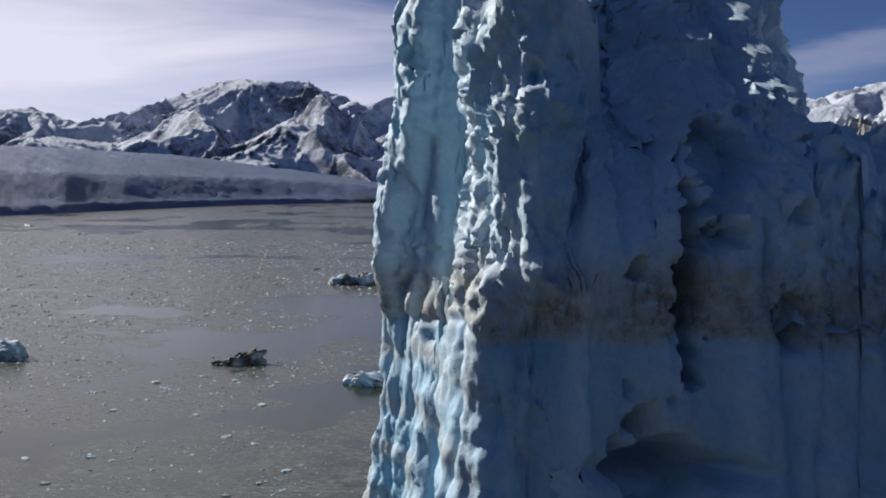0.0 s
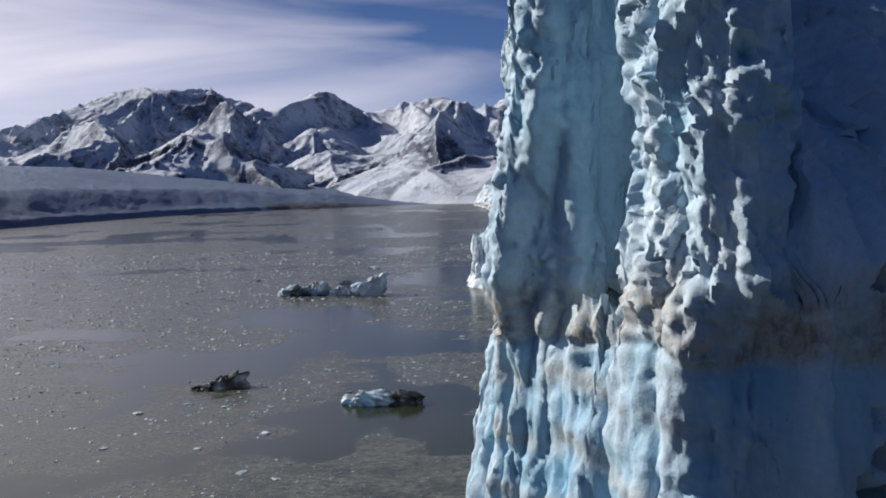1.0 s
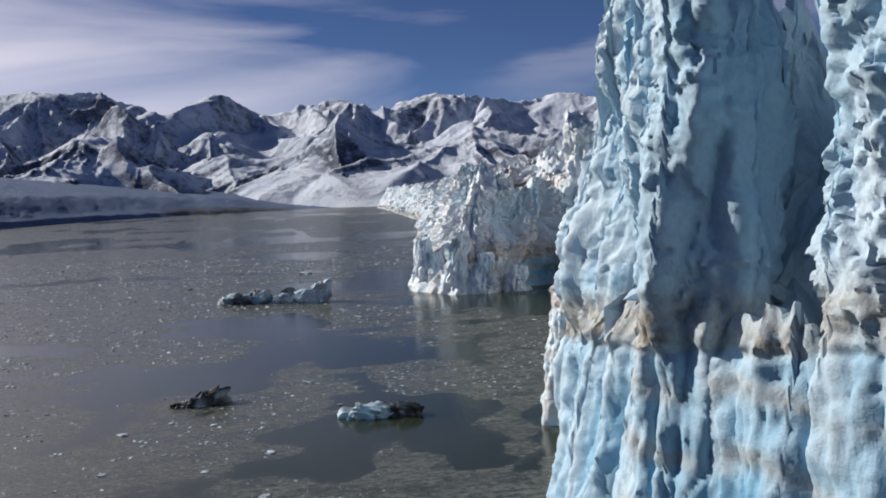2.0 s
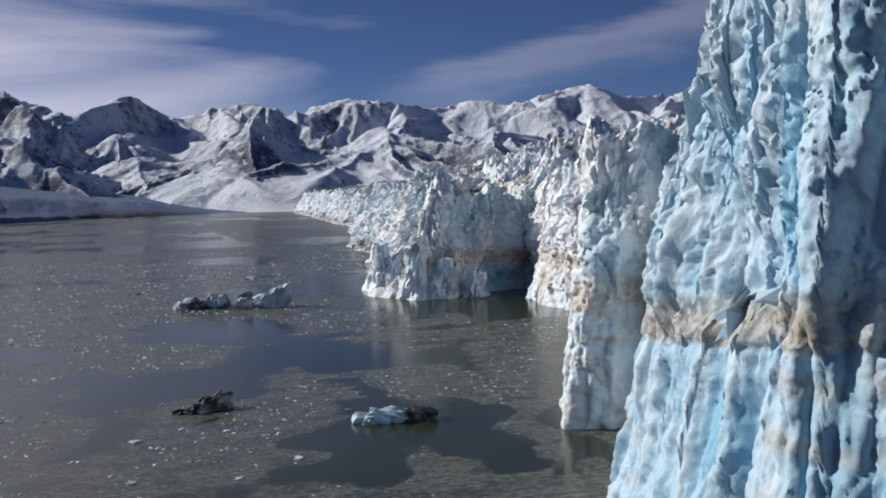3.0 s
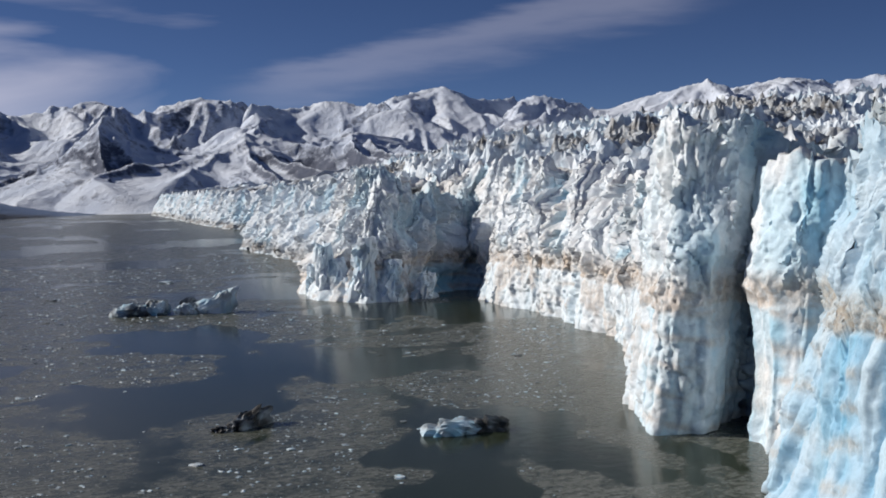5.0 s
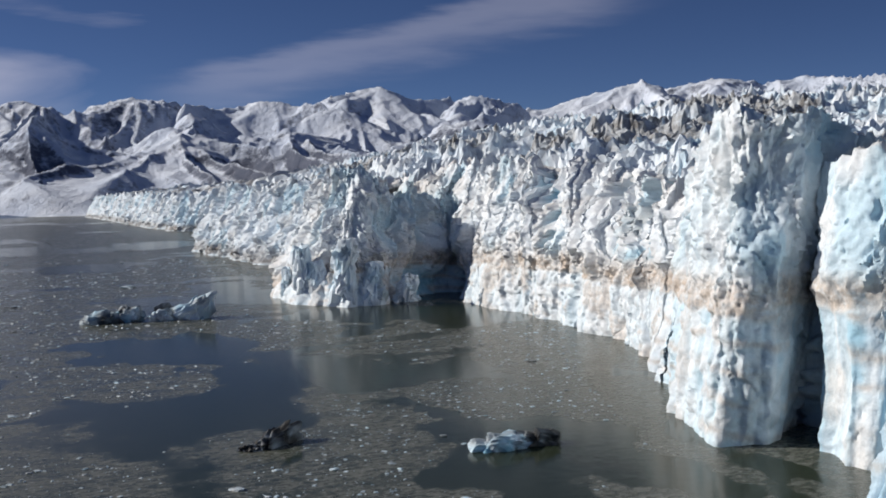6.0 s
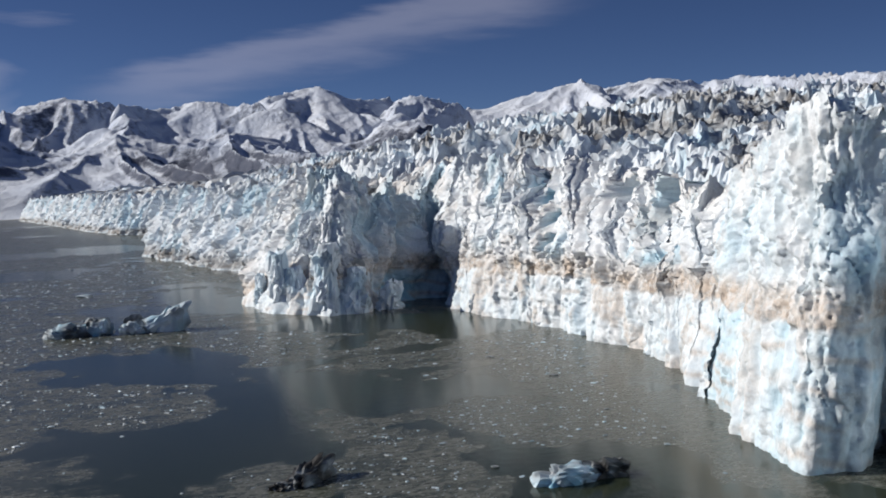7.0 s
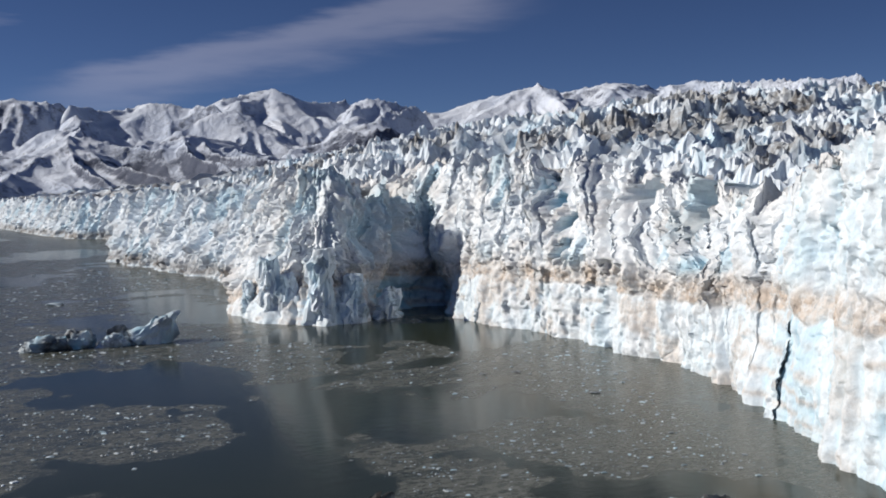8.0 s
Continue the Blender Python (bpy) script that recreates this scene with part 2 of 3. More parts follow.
# ---- water ----
CLEAR = ((-66, 276, 16, 7), (-34, 270, 12, 12), (-30, 330, 8, 14), (-42, 342, 17, 18), (-44, 366, 15, 16), (-17, 356, 9, 22), (-24, 302, 15, 5), (-47, 256, 16, 16), (-40, 288, 14, 8), (20, 352, 14, 5), (28, 366, 12, 6), (-8, 240, 5, 8), (-9, 216, 15, 14), (-16, 198, 15, 12),
         (8, 280, 15, 14), (40, 250, 8, 14), (20, 214, 7, 16), (10, 184, 10, 14), (26, 402, 34, 6), (-100, 320, 22, 14), (-120, 900, 260, 45), (-20, 700, 60, 12), (-80, 560, 90, 10), (30, 520, 14, 30))


def brash_cover(x, y):
    """How thickly crumbled ice covers the water: 0 clear, 1 thick."""
    p = np.stack([x / 60, y / 75, 0 * x], 1)
    q = p + 0.35 * np.stack([fbm(p * 1.7, 3, 5), fbm(p * 1.7 + 40, 3, 6), 0 * x], 1)
    n = fbm(q, 4, 21) * 0.9 + 0.62
    n = n * 0.8 + 0.16 + 0.15 * step(-60, -200, x) + 0.3 * ridged(q * 1.6, 3, 24) ** 2
    e = np.stack([x / 22, y / 22, 0 * x], 1)
    x, y = x + 9 * fbm(e, 4, 9, 0.6), y + 11 * fbm(e + 31, 4, 10, 0.6)
    for cx, cy, rx, ry in CLEAR:
        wob = 1 + 0.5 * fbm(np.stack([x / 14, y / 14, 0 * x + cx], 1), 3, 8)
        n = n - 1.1 * np.exp(-(((x - cx) / rx) ** 2 + ((y - cy) / ry) ** 2) ** 1.5 * wob.clip(0.4, 2))
    return step(0.28, 0.72, n)


def water_sheet():
    gx = np.concatenate([np.linspace(-4500, -420, 22)[:-1], np.linspace(-420, 130, 221), np.linspace(130, 4500, 22)[1:]])
    gy = np.concatenate([np.linspace(-1500, -20, 12)[:-1], np.linspace(-20, 900, 307), np.linspace(900, 4600, 60)[1:]])
    x, y = [a.ravel() for a in np.meshgrid(gx, gy)]
    me = grid_mesh("water", np.stack([x, y, 0 * x], 1), len(gy), len(gx), WATER, {"brash": brash_cover(x, y)})
    return tagged(new("water", me), "silty grey-brown fjord water strewn with crumbled ice", "water", kind="structure")


water_sheet()

# ---- glacier ----
# hollows pressed into the front: place, reach along and up, depth, blueness (dense ice, and shade coloured into pits
# and caves)
HOLLOWS = (
    (-3, 121, 43, 4.2, 6, 4.0, 1.0), (-6, 101, 40, 1.8, 9, 1.5, 0.8), (-2, 113, 50, 2.5, 6, 2.0, 0.9), (-2, 133, 37, 3, 6, 2.5, 0.9), (1, 127, 47, 2.6, 4, 2.5, 0.7),
    (-5, 109, 12, 1.6, 9, 1.8, 0.8), (-3, 128, 10, 2.0, 7, 1.5, 0.5), (-7, 96, 14, 1.5, 11, 1.8, 0.9), (-8, 95, 7, 3.2, 4.5, 7, 0.0),
    (16.5, 71, 34, 0.8, 6, 6.0, 0.1), (23.5, 71, 30.5, 1.3, 2.0, 4, 0.0), (15, 72, 44, 2.2, 4, 3.5, 0.5), (19, 73, 42, 2.0, 5, 5.0, 0.2), (11, 71, 41, 0.8, 1.2, 3, 0.1), (13, 71, 34, 0.7, 0.8, 2.5, 0.0), (6, 73, 47, 1.2, 3, 1.6, 1.0),
    (13, 70, 26, 0.7, 0.9, 2.5, 0.0), (16, 71, 40, 1.1, 1.5, 4, 0.1), (9, 73, 50, 1.1, 3, 2.5, 1.0), (16, 69, 20.5, 4.5, 0.7, 4, 0.0), (15, 71, 20, 2.6, 3.2, 4.5, 0.1), (30, 68, 16, 1.5, 2.2, 4, 0.0), (24, 70, 38, 1.0, 2.0, 4, 0.1), (8, 71, 24, 0.5, 2.4, 1.6, 0.0), (9, 71, 19, 0.4, 3.5, 2, 0.0),
    (98, 374, 39, 3.0, 5.5, 13, 1.0), (92, 363, 34, 3.0, 5.5, 13, 1.0), (86, 353, 28, 2.8, 5.5, 12, 1.0), (80, 346, 22, 2.4, 4, 8, 1.0), (96, 332, 36, 5, 6, 16, 0.3), (78, 295, 34.5, 5.2, 6, 16, 0.3), (100, 352, 37, 6, 6, -2.5, 0.0), (88, 365, 34, 3.6, 8, -4.5, 0.0), (70, 288, 21, 4, 2.2, 3, 0.9), (91, 372, 40, 2.5, 6, 5, 0.5),
    (82, 427, 3, 13, 7, 13, 0.9), (66, 420, 26, 3, 9, 6, 0.9), (56, 414, 12, 2.5, 8, 5, 0.8), (74, 424, 18, 3, 8, 6, 0.8), (44, 448, 22, 5, 8, 5, 0.5), (37, 196, 9, 3.5, 12, 5, 0.4), (20, 188, 44, 3, 9, 2, 0.1), (17.5, 197, 13, 0.7, 9, 1.2, 0.2),
    (75, 340, 20, 4, 4, 2, 0.7), (176, 1262, 8, 18, 12, 16, 0.8), (38, 415, 14, 3, 8, 3, 0.3), (60, 424, 30, 8, 10, 4, 0.2), (18, 160, 24, 2.0, 7, 2, 0.4), (14, 156, 33, 2.2, 5, 2.5, 0.7), (25, 168, 14, 2, 14, 2, 0.4),
)


def band_height(y):
    """Height of the silty band along the front."""
    return np.interp(y, [60, 80, 105, 128, 190, 290, 400, 440, 470, 700], [30.5, 30.5, 28, 25.5, 21.5, 16, 14.5, 11, 4, 2])


def front_line(y):
    """Where the glacier's crest runs, and how high it and the ground behind it stand."""
    stops = [-200, 60, 130, 180, 200, 260, 275, 330, 366, 380, 396, 424, 460, 472, 482, 490, 522, 584, 676, 808, 905, 1044, 1164, 1226, 1504, 1804, 2160, 2600, 3200]
    x = np.interp(y, stops, [30, 30, 22, 34, 32, 60, 70, 102, 114, 102, 94, 102, 114, 112, 98, 88, 90, 104, 106, 112, 150, 192, 208, 192, 206, 228, 250, 420, 760])
    z = np.interp(y, stops, [33, 34, 36, 40, 42, 37, 37, 40, 45, 46, 47, 48, 48, 47, 45, 43, 44, 44, 42, 42, 41, 40, 38, 38, 38, 38, 36, 30, 10])
    rise = np.interp(y, stops, [1, 1, 2, 4, 5, 7, 10, 16, 22, 25, 27, 29, 31, 32, 32, 32, 32, 30, 26, 20, 16, 16, 16, 16, 16, 14, 10, 6, 2])
    return x, z, rise


def top_relief(x, y):
    """Broken blocks and crests on the glacier's top."""
    q = np.column_stack([x, y, 0 * x])
    return facets(q / 7, 91) * 1.7 + facets(q / 3.4, 94) * 1.7 + fbm(q / 3, 4, 98, 0.6) * 1.1 + (ridged(q / 17, 4, 97, 0.6) - 0.35) * 9 + facets(q / 1.9, 99) * 1.3


def part(name, me, parent, label=""):
    ob = new(name, me)
    ob.parent = parent
    if label:
        ob["label"] = label
    return ob


def warp_wide(p):
    return p + 4 * np.column_stack([fbm(p / 14, 2, 22), fbm(p / 14, 2, 23), fbm(p / 14, 2, 24)])


def front(name, nodes, spacing, rows, back, mat, label, pieces, calm=1.0, rough=1.0, seed=0, jag=1.0, smooth=False, core=None, ledge=0.72):
    """A stretch of the glacier's front: cliff from below the water to the crest, then the broken shoulder behind it.
    nodes: foot x, y, crest x, y, z. pieces: the parts from node to node."""
    nodes = np.array([tuple(n) + ((0.9,) if len(n) == 5 else ()) for n in nodes], float)
    mid = (nodes[:, :2] + nodes[:, 2:4]) / 2
    arc = np.concatenate([[0], np.cumsum(np.hypot(*np.diff(mid, axis=0).T))])
    stops = [0.0]
    while stops[-1] < arc[-1]:
        stops.append(stops[-1] + (spacing if np.isscalar(spacing) else float(np.interp(stops[-1], arc, spacing))))
    s = np.array(stops)
    at = np.stack([np.interp(s, arc, nodes[:, k]) for k in range(6)], 1)
    width = max(1, int(len(s) / arc[-1] * 2.2))
    kernel = np.hanning(2 * width + 3)
    kernel /= kernel.sum()
    pad = width + 1
    for k in range(6):
        at[:, k] = np.convolve(np.concatenate([np.full(pad, at[0, k]), at[:, k], np.full(pad, at[-1, k])]), kernel, 'valid')
    foot, crest, z_top = at[:, :2], at[:, 2:4], at[:, 4]
    c3 = np.stack([crest[:, 0], crest[:, 1], 0 * z_top], 1)
    z_top = z_top + (facets(c3 / 5.5, 51 + seed) * 4.0 + facets(c3 / 2.2, 57) * 1.6 + fbm(c3 / 12, 3, 61) * 2.0) * jag
    along = np.gradient(crest * 0.5 + foot * 0.5, axis=0)
    wide = max(2, int(len(s) / arc[-1] * 9))
    kern = np.ones(2 * wide + 1) / (2 * wide + 1)
    for k in range(2):
        along[:, k] = np.convolve(np.pad(along[:, k], wide, 'edge'), kern, 'valid')
    along /= np.hypot(*along.T)[:, None]
    inland = np.stack([along[:, 1], -along[:, 0]], 1)
    depth, back_rows = back
    grids, ups = [], []
    for a in np.linspace(0, 1, rows):
        back_lean = step(0.9, 4.0, at[:, 5])
        g = ((a ** 0.9) * (1 - back_lean) + back_lean * (0.10 * a + 0.90 * max(0.0, (a - ledge) / (1 - ledge)) ** 1.1))[:, None]
        xy = foot * (1 - g) + crest * g
        grids.append(np.column_stack([xy, -3 + a * (z_top + 3)]))
        ups.append(np.full(len(s), 0.0 if a < 0.9 else (a - 0.9) * 4))
    for b in np.linspace(0, 1, back_rows + 1)[1:]:
        e = b ** 1.5
        xy = crest + inland * depth * e if core is None else crest + (np.array(core) - crest) * min(1.0, depth / 28) * e
        edge_x, edge_z, rise = front_line(xy[:, 1])
        level = edge_z + rise * (1 - np.exp(-np.maximum(xy[:, 0] - edge_x, 0) / 70))
        f = step(0.1, 0.9, np.full(len(s), e))
        f1 = step(0, 0.3, np.full(len(s), e))
        grids.append(np.column_stack([xy, (z_top * (1 - f1) + at[:, 4] * f1) * (1 - f) + f * (level - 5)]))
        ups.append(np.full(len(s), min(1.0, 0.4 + b * 3)))
    pts, up = np.concatenate(grids), np.concatenate(ups)
    n_rows, n_cols = len(grids), len(s)
    out = np.tile(np.column_stack([-inland, np.zeros(len(s))]), (n_rows, 1))
    if not np.isscalar(rough):
        rough = np.tile(np.interp(s, arc, rough), n_rows)
    # relief
    x, y, z = pts.T
    band = band_height(y) + 1.0 * fbm(pts / (9, 9, 50), 3, 71)
    upper = step(-1.0, 4, z - band)
    run = np.column_stack([np.tile(foot * 0.75 + crest * 0.25, (n_rows, 1)), z])
    sway = 0.9 * np.column_stack([fbm(pts / (7, 7, 20), 3, 13), fbm(pts / (7, 7, 20), 3, 14), fbm(pts / 5, 2, 15)])
    warp = run + sway
    torn = pts + 1.6 * np.column_stack([fbm(pts / (4, 4, 6), 3, 6), fbm(pts / (4, 4, 6), 3, 7), fbm(pts / 4, 3, 9)])
    cavity = step(0.50, 0.85, fbm(pts / (2.3, 2.3, 3.4), 3, 19)) * step(0.0, 0.5, fbm(pts / (10, 10, 12), 2, 20) + 0.1)
    # rounded ribs with sharp grooves between, worn smooth where the ice is bare
    flute = np.abs(smooth_noise(warp / (3.6, 3.6, 55), 11)) * (2.9 + 1.2 * fbm(run / (8, 8, 14), 2, 10)) + np.abs(smooth_noise(warp / (1.5, 1.5, 16), 12)) * 0.7 + 0.30 * fbm(pts / (1.6, 1.6, 4), 4, 21, 0.6) + 0.5 * fbm(pts / (5, 5, 9), 3, 22) - 1.1
    s1, s2 = np.abs(smooth_noise(warp / (6.2, 6.2, 70), 16)), np.abs(smooth_noise(warp / (2.6, 2.6, 26), 17))
    worn = flute * (1 - upper) + upper * (s1 * 4.2 + s2 * 1.3 + 0.55 * fbm(warp / (3, 3, 9), 4, 25, 0.55) - 1.9)
    # broken ice: relief at every size, with gullies running down it
    gully = np.abs(smooth_noise(warp_wide(run) / (14, 14, 90), 26)) * 7.5 + np.abs(smooth_noise((run + 2 * sway) / (5.5, 5.5, 40), 27)) * 3.4 + np.abs(smooth_noise((run + 2 * sway) / (2.4, 2.4, 11), 29)) * 1.3 - 3.8
    lumpy = 0.35 + 1.1 * step(-0.5, 0.6, fbm(pts / (9, 9, 12), 3, 30))
    torn = torn + 0.6 * (run - pts)
    broken = fbm(torn / (9, 9, 13), 6, 28, 0.6) * 2.3 + (facets(torn / (3.6, 3.6, 8), 31) * 1.3 + facets(torn / (1.7, 1.7, 3.2), 34) * 0.7) * lumpy
    fine = facets(torn / (0.9, 0.9, 1.5), 37) * 0.32 * lumpy + fbm(pts / (1.5, 1.5, 2.0), 4, 41, 0.62) * 0.36
    big = fbm(pts / (12, 12, 26), 3, 3 + seed) * 2.2
    d = big * (0.5 + 0.5 * upper) + worn * (1 - 0.85 * rough) + (gully * (0.7 + 0.3 * upper) + broken * (0.45 + 0.55 * upper)) * rough + fine * (0.45 + 0.55 * upper) * (0.4 + 0.6 * rough)
    fissure = np.exp(-(smooth_noise((pts + sway) / (8, 8, 15) + 0.5, 58) / 0.035) ** 2) * step(-0.1, 0.3, fbm(pts / 9, 2, 59))
    d = d - 0.9 * fissure * (0.4 + 0.6 * rough) - 0.8 * cavity * (0.25 + 0.75 * rough) * (0.25 + 0.75 * upper)
    in_band = step(-2.2, -0.8, z - band) * step(3.4 + 4.5 * rough, 0.8, z - band)
    d = d + in_band * (0.3 * fbm(pts / (1.2, 1.2, 2.0), 4, 45) + 0.22 * facets(pts / (1.6, 1.6, 1.2), 47)) - 0.25 * np.exp(-((z - band + 1.5) / 0.35) ** 2)
    d = d + 0.09 * np.sin(z * 1.7 + 3 * fbm(pts / 8, 2, 46)) * (1 - upper)
    damp = np.tile(step(0.9, 4.0, at[:, 5]), n_rows) * (ledge > 0.55)
    d = d * calm * (1 - damp * (0.15 + 0.25 * step(44, 38, z)))
    crag = step(39, 47, z + 3 * fbm(pts / 7, 2, 52)) * damp
    d = d + crag * (facets(pts / (4.6, 4.6, 4.6), 53) * 0.6 + facets(pts / (2.1, 2.1, 2.2), 55) * 0.4 + fbm(pts / (5, 5, 5), 4, 54) * 0.8 + fbm(pts / 1.6, 4, 56, 0.6) * 0.5)
    if smooth:
        d = d + (0.4 + 0.6 * upper) * (0.10 * facets(pts / (0.8, 0.8, 1.0), 62) + 0.13 * fbm(pts / (0.8, 0.8, 1.0), 3, 65))
    blue = 0 * x
    for hx, hy, hz, ra, rz, hd, hb in HOLLOWS:
        near = np.flatnonzero((np.abs(x - hx) < 3 * ra + 4) & (np.abs(y - hy) < 3 * ra + 4) & (np.abs(z - hz) < 2.2 * rz))
        if len(near):
            c = pts[near]
            wob = (1 + (0.6 if ra < 4 else 0.25) * fbm(c / (1.2 + 0.3 * ra) + hx, 3, 81)).clip(0.45, 2.5)
            q = np.exp(-((((c[:, 0] - hx) ** 2 + (0.3 if hy < 74 else 1.0) * (c[:, 1] - hy) ** 2) / ra ** 2 + ((c[:, 2] - hz) / rz) ** 2) * wob))
            q = step(0.2, 0.62, q) if hd > 1.3 * ra else q ** 0.8
            d[near] -= hd * q
            # blue ice, which in pits and caves also paints in their shade
            blue[near] = np.maximum(blue[near], hb * q)
    moved = pts + out * (d * (1 - up))[:, None]
    moved[:, 2] += up * top_relief(x, y) * calm * 0.8
    q = np.column_stack([x, y, 0 * x])
    moved[:, :2] += up[:, None] * np.column_stack([facets(q / 4, 104), facets(q / 4, 107)]) * 1.2
    # dense blue ice in the scooped hollows and in veins, besides the shade coloured into pits; silt in the band
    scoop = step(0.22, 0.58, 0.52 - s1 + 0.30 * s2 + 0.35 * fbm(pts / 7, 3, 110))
    veins = step(0.15, 0.7, fbm(np.column_stack([x, y, z * 0.4]) / (6 + 7 * rough)[:, None] if not np.isscalar(rough) else np.column_stack([x, y, z * 0.4]) / (6 + 7 * rough), 4, 111))
    low = step(0.75, -0.7, flute) * 0.75 + 0.35 * step(0.0, 0.6, fbm(np.column_stack([x, y, z * 0.14]) / 3.6, 3, 115))
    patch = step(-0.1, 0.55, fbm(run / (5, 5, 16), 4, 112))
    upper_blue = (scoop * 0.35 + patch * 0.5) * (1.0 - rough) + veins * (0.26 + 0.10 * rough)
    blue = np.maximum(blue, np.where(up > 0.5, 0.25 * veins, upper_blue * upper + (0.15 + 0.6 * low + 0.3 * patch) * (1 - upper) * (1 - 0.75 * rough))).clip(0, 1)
    dirt = in_band * (0.80 + 0.35 * fbm(pts / 5, 3, 121))
    strata = (0.5 + 0.5 * np.sin(z * 1.35 + 2.5 * fbm(pts / 10, 2, 123))) ** 3 * (1 - upper) * 0.6
    dirt = np.maximum(np.maximum(dirt, strata * step(-0.2, 0.5, fbm(pts / (7, 7, 20), 3, 124))), (0.32 + 0.3 * (1 - upper)) * rough * step(0.0, 0.7, fbm(pts / (8, 8, 10), 5, 125)))
    dirt = np.maximum(dirt * (1 - up), up * step(0.05, 0.6, fbm(q / 30, 4, 128) + 0.1) * 0.5).clip(0, 1)
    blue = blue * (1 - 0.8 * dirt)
    cube, blue, dirt = moved.reshape(n_rows, n_cols, 3), blue.reshape(n_rows, n_cols), dirt.reshape(n_rows, n_cols)
    root = new(name)
    root.location = (float(foot[n_cols // 2, 0]), float(foot[n_cols // 2, 1]), 0)
    root.empty_display_size = 5
    cube = cube - np.array(root.location)
    cut = rows + 6

    def piece(label_, r0, r1, c0, c1):
        g = cube[r0:r1, c0:c1]
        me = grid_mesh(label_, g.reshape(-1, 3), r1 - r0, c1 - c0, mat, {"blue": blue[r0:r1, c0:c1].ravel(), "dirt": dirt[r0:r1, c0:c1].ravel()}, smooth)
        part(label_, me, root)

    for piece_name, n0, n1 in pieces:
        c0, c1 = int(np.searchsorted(s, arc[n0])), int(np.searchsorted(s, arc[n1])) + 1
        piece(piece_name, 0, cut, c0, min(c1, n_cols))
    piece("broken_top", cut - 1, n_rows, 0, n_cols)
    return tagged(root, label, "ice cliff")


BUTTRESS = (
    (30, 104, 29, 104, 50), (29, 88, 27.5, 98, 57), (28, 75, 26, 96, 61, 2.6), (25.5, 70.5, 24.5, 100, 64, 3.6), (21, 69.6, 20.5, 106, 68, 4.2), (16, 69.6, 16, 104, 66, 4.4), (11, 70.0, 11.5, 96, 60, 4.4), (7, 70.4, 10, 79, 53, 2.2),
    (3.2, 71.6, 7.4, 75, 53, 1.0), (0.4, 74.2, 4.6, 76.4, 54), (-1.6, 78.5, 3.4, 80.5, 53), (-2.2, 83, 3.2, 84.2, 53), (-0.5, 87, 4.8, 88, 52), (6, 90, 9, 91.5, 50), (16, 97, 17, 99, 49), (28, 101, 28, 101, 48),
)
SHELF = ((90, 52, 90, 58, 34), (60, 59, 61, 63, 35), (44, 64, 45, 68, 36), (33, 67, 33.5, 71, 38), (27, 69, 27.5, 73, 40), (20, 71, 22, 75, 40))
COLUMN = (
    (20, 112, 20, 112, 54), (12, 108, 12.5, 109, 56), (6.5, 104.5, 7, 106.5, 57), (4.5, 101, 4, 104, 57), (3.4, 97, 2.8, 99, 54), (2.0, 94.2, 1.6, 95.6, 55), (-0.8, 93.2, 0.4, 94.8, 56), (-5.5, 95, -1.0, 96, 56),
    (-7.9, 99, -1.0, 98.5, 56), (-8.5, 105, -0.8, 104, 57), (-8.7, 113, 1.0, 112, 60), (-8.0, 122, 1.8, 118, 60),
    (-4.9, 135, 3.2, 125, 58), (-0.6, 149, 5.6, 131, 54), (5.5, 160, 9, 140, 49), (13, 166, 13, 151, 46), (22, 170, 21, 162, 44), (36, 174, 34, 170, 43),
)
APRON = ((3, 82, 8, 82, 30.5), (-2.0, 82.5, 2.5, 83, 30.5), (-4.2, 86, 0, 86, 30.5), (-5.5, 90, -0.8, 90, 30), (-6.2, 93.5, -0.5, 94.5, 29.5), (-2.5, 98, 2, 98, 29))
BLOCK = ((22, 118, 22, 118, 45), (22, 98, 23, 99, 46.5), (34, 94, 34, 96, 46), (52, 92, 52, 95, 44), (90, 86, 90, 90, 42))
RIB = ((46, 198, 46, 200, 38), (44, 200, 40, 199, 41), (33, 191.5, 32, 193, 42), (23, 186, 28, 187, 43), (20, 179, 26, 180, 43), (21, 174, 27, 173, 43), (30, 170, 32, 168, 43))
PILLAR = (
    (50, 205, 50, 187, 44), (38, 201, 35, 186, 46), (27, 196, 27, 187, 50), (20, 193, 22, 188.5, 49.5), (13.5, 195.5, 18, 195, 49), (15.5, 203, 21, 204, 48), (24, 218, 30, 219, 45),
    (40, 240, 48, 241, 40), (52, 257, 62, 260, 36),
)
WALL = (
    (40, 240, 48, 241, 40), (53, 258, 68, 273, 37, 2), (66, 288, 100, 330, 41, 5), (74, 317, 113, 364, 45, 5), (77, 350, 100, 378, 46, 4), (78, 375, 93, 396, 47, 2), (80, 400, 100, 424, 48, 0.9), (84, 420, 110, 452, 49, 0.9), (90, 431, 116, 470, 49, 0.9),
)
HEADLAND = (
    (108, 424, 122, 450, 47), (97, 426, 110, 454, 45), (89, 425, 101, 454, 41), (80, 421, 93, 450, 38), (66, 415, 82, 448, 39), (52, 410, 68, 442, 44), (40, 408, 56, 438, 48), (33, 416, 52, 444, 47), (28, 436, 50, 456, 44), (34, 467, 60, 476, 43),
    (58, 520, 84, 524, 45), (80, 580, 104, 584, 45), (82, 600, 106, 604, 45),
)
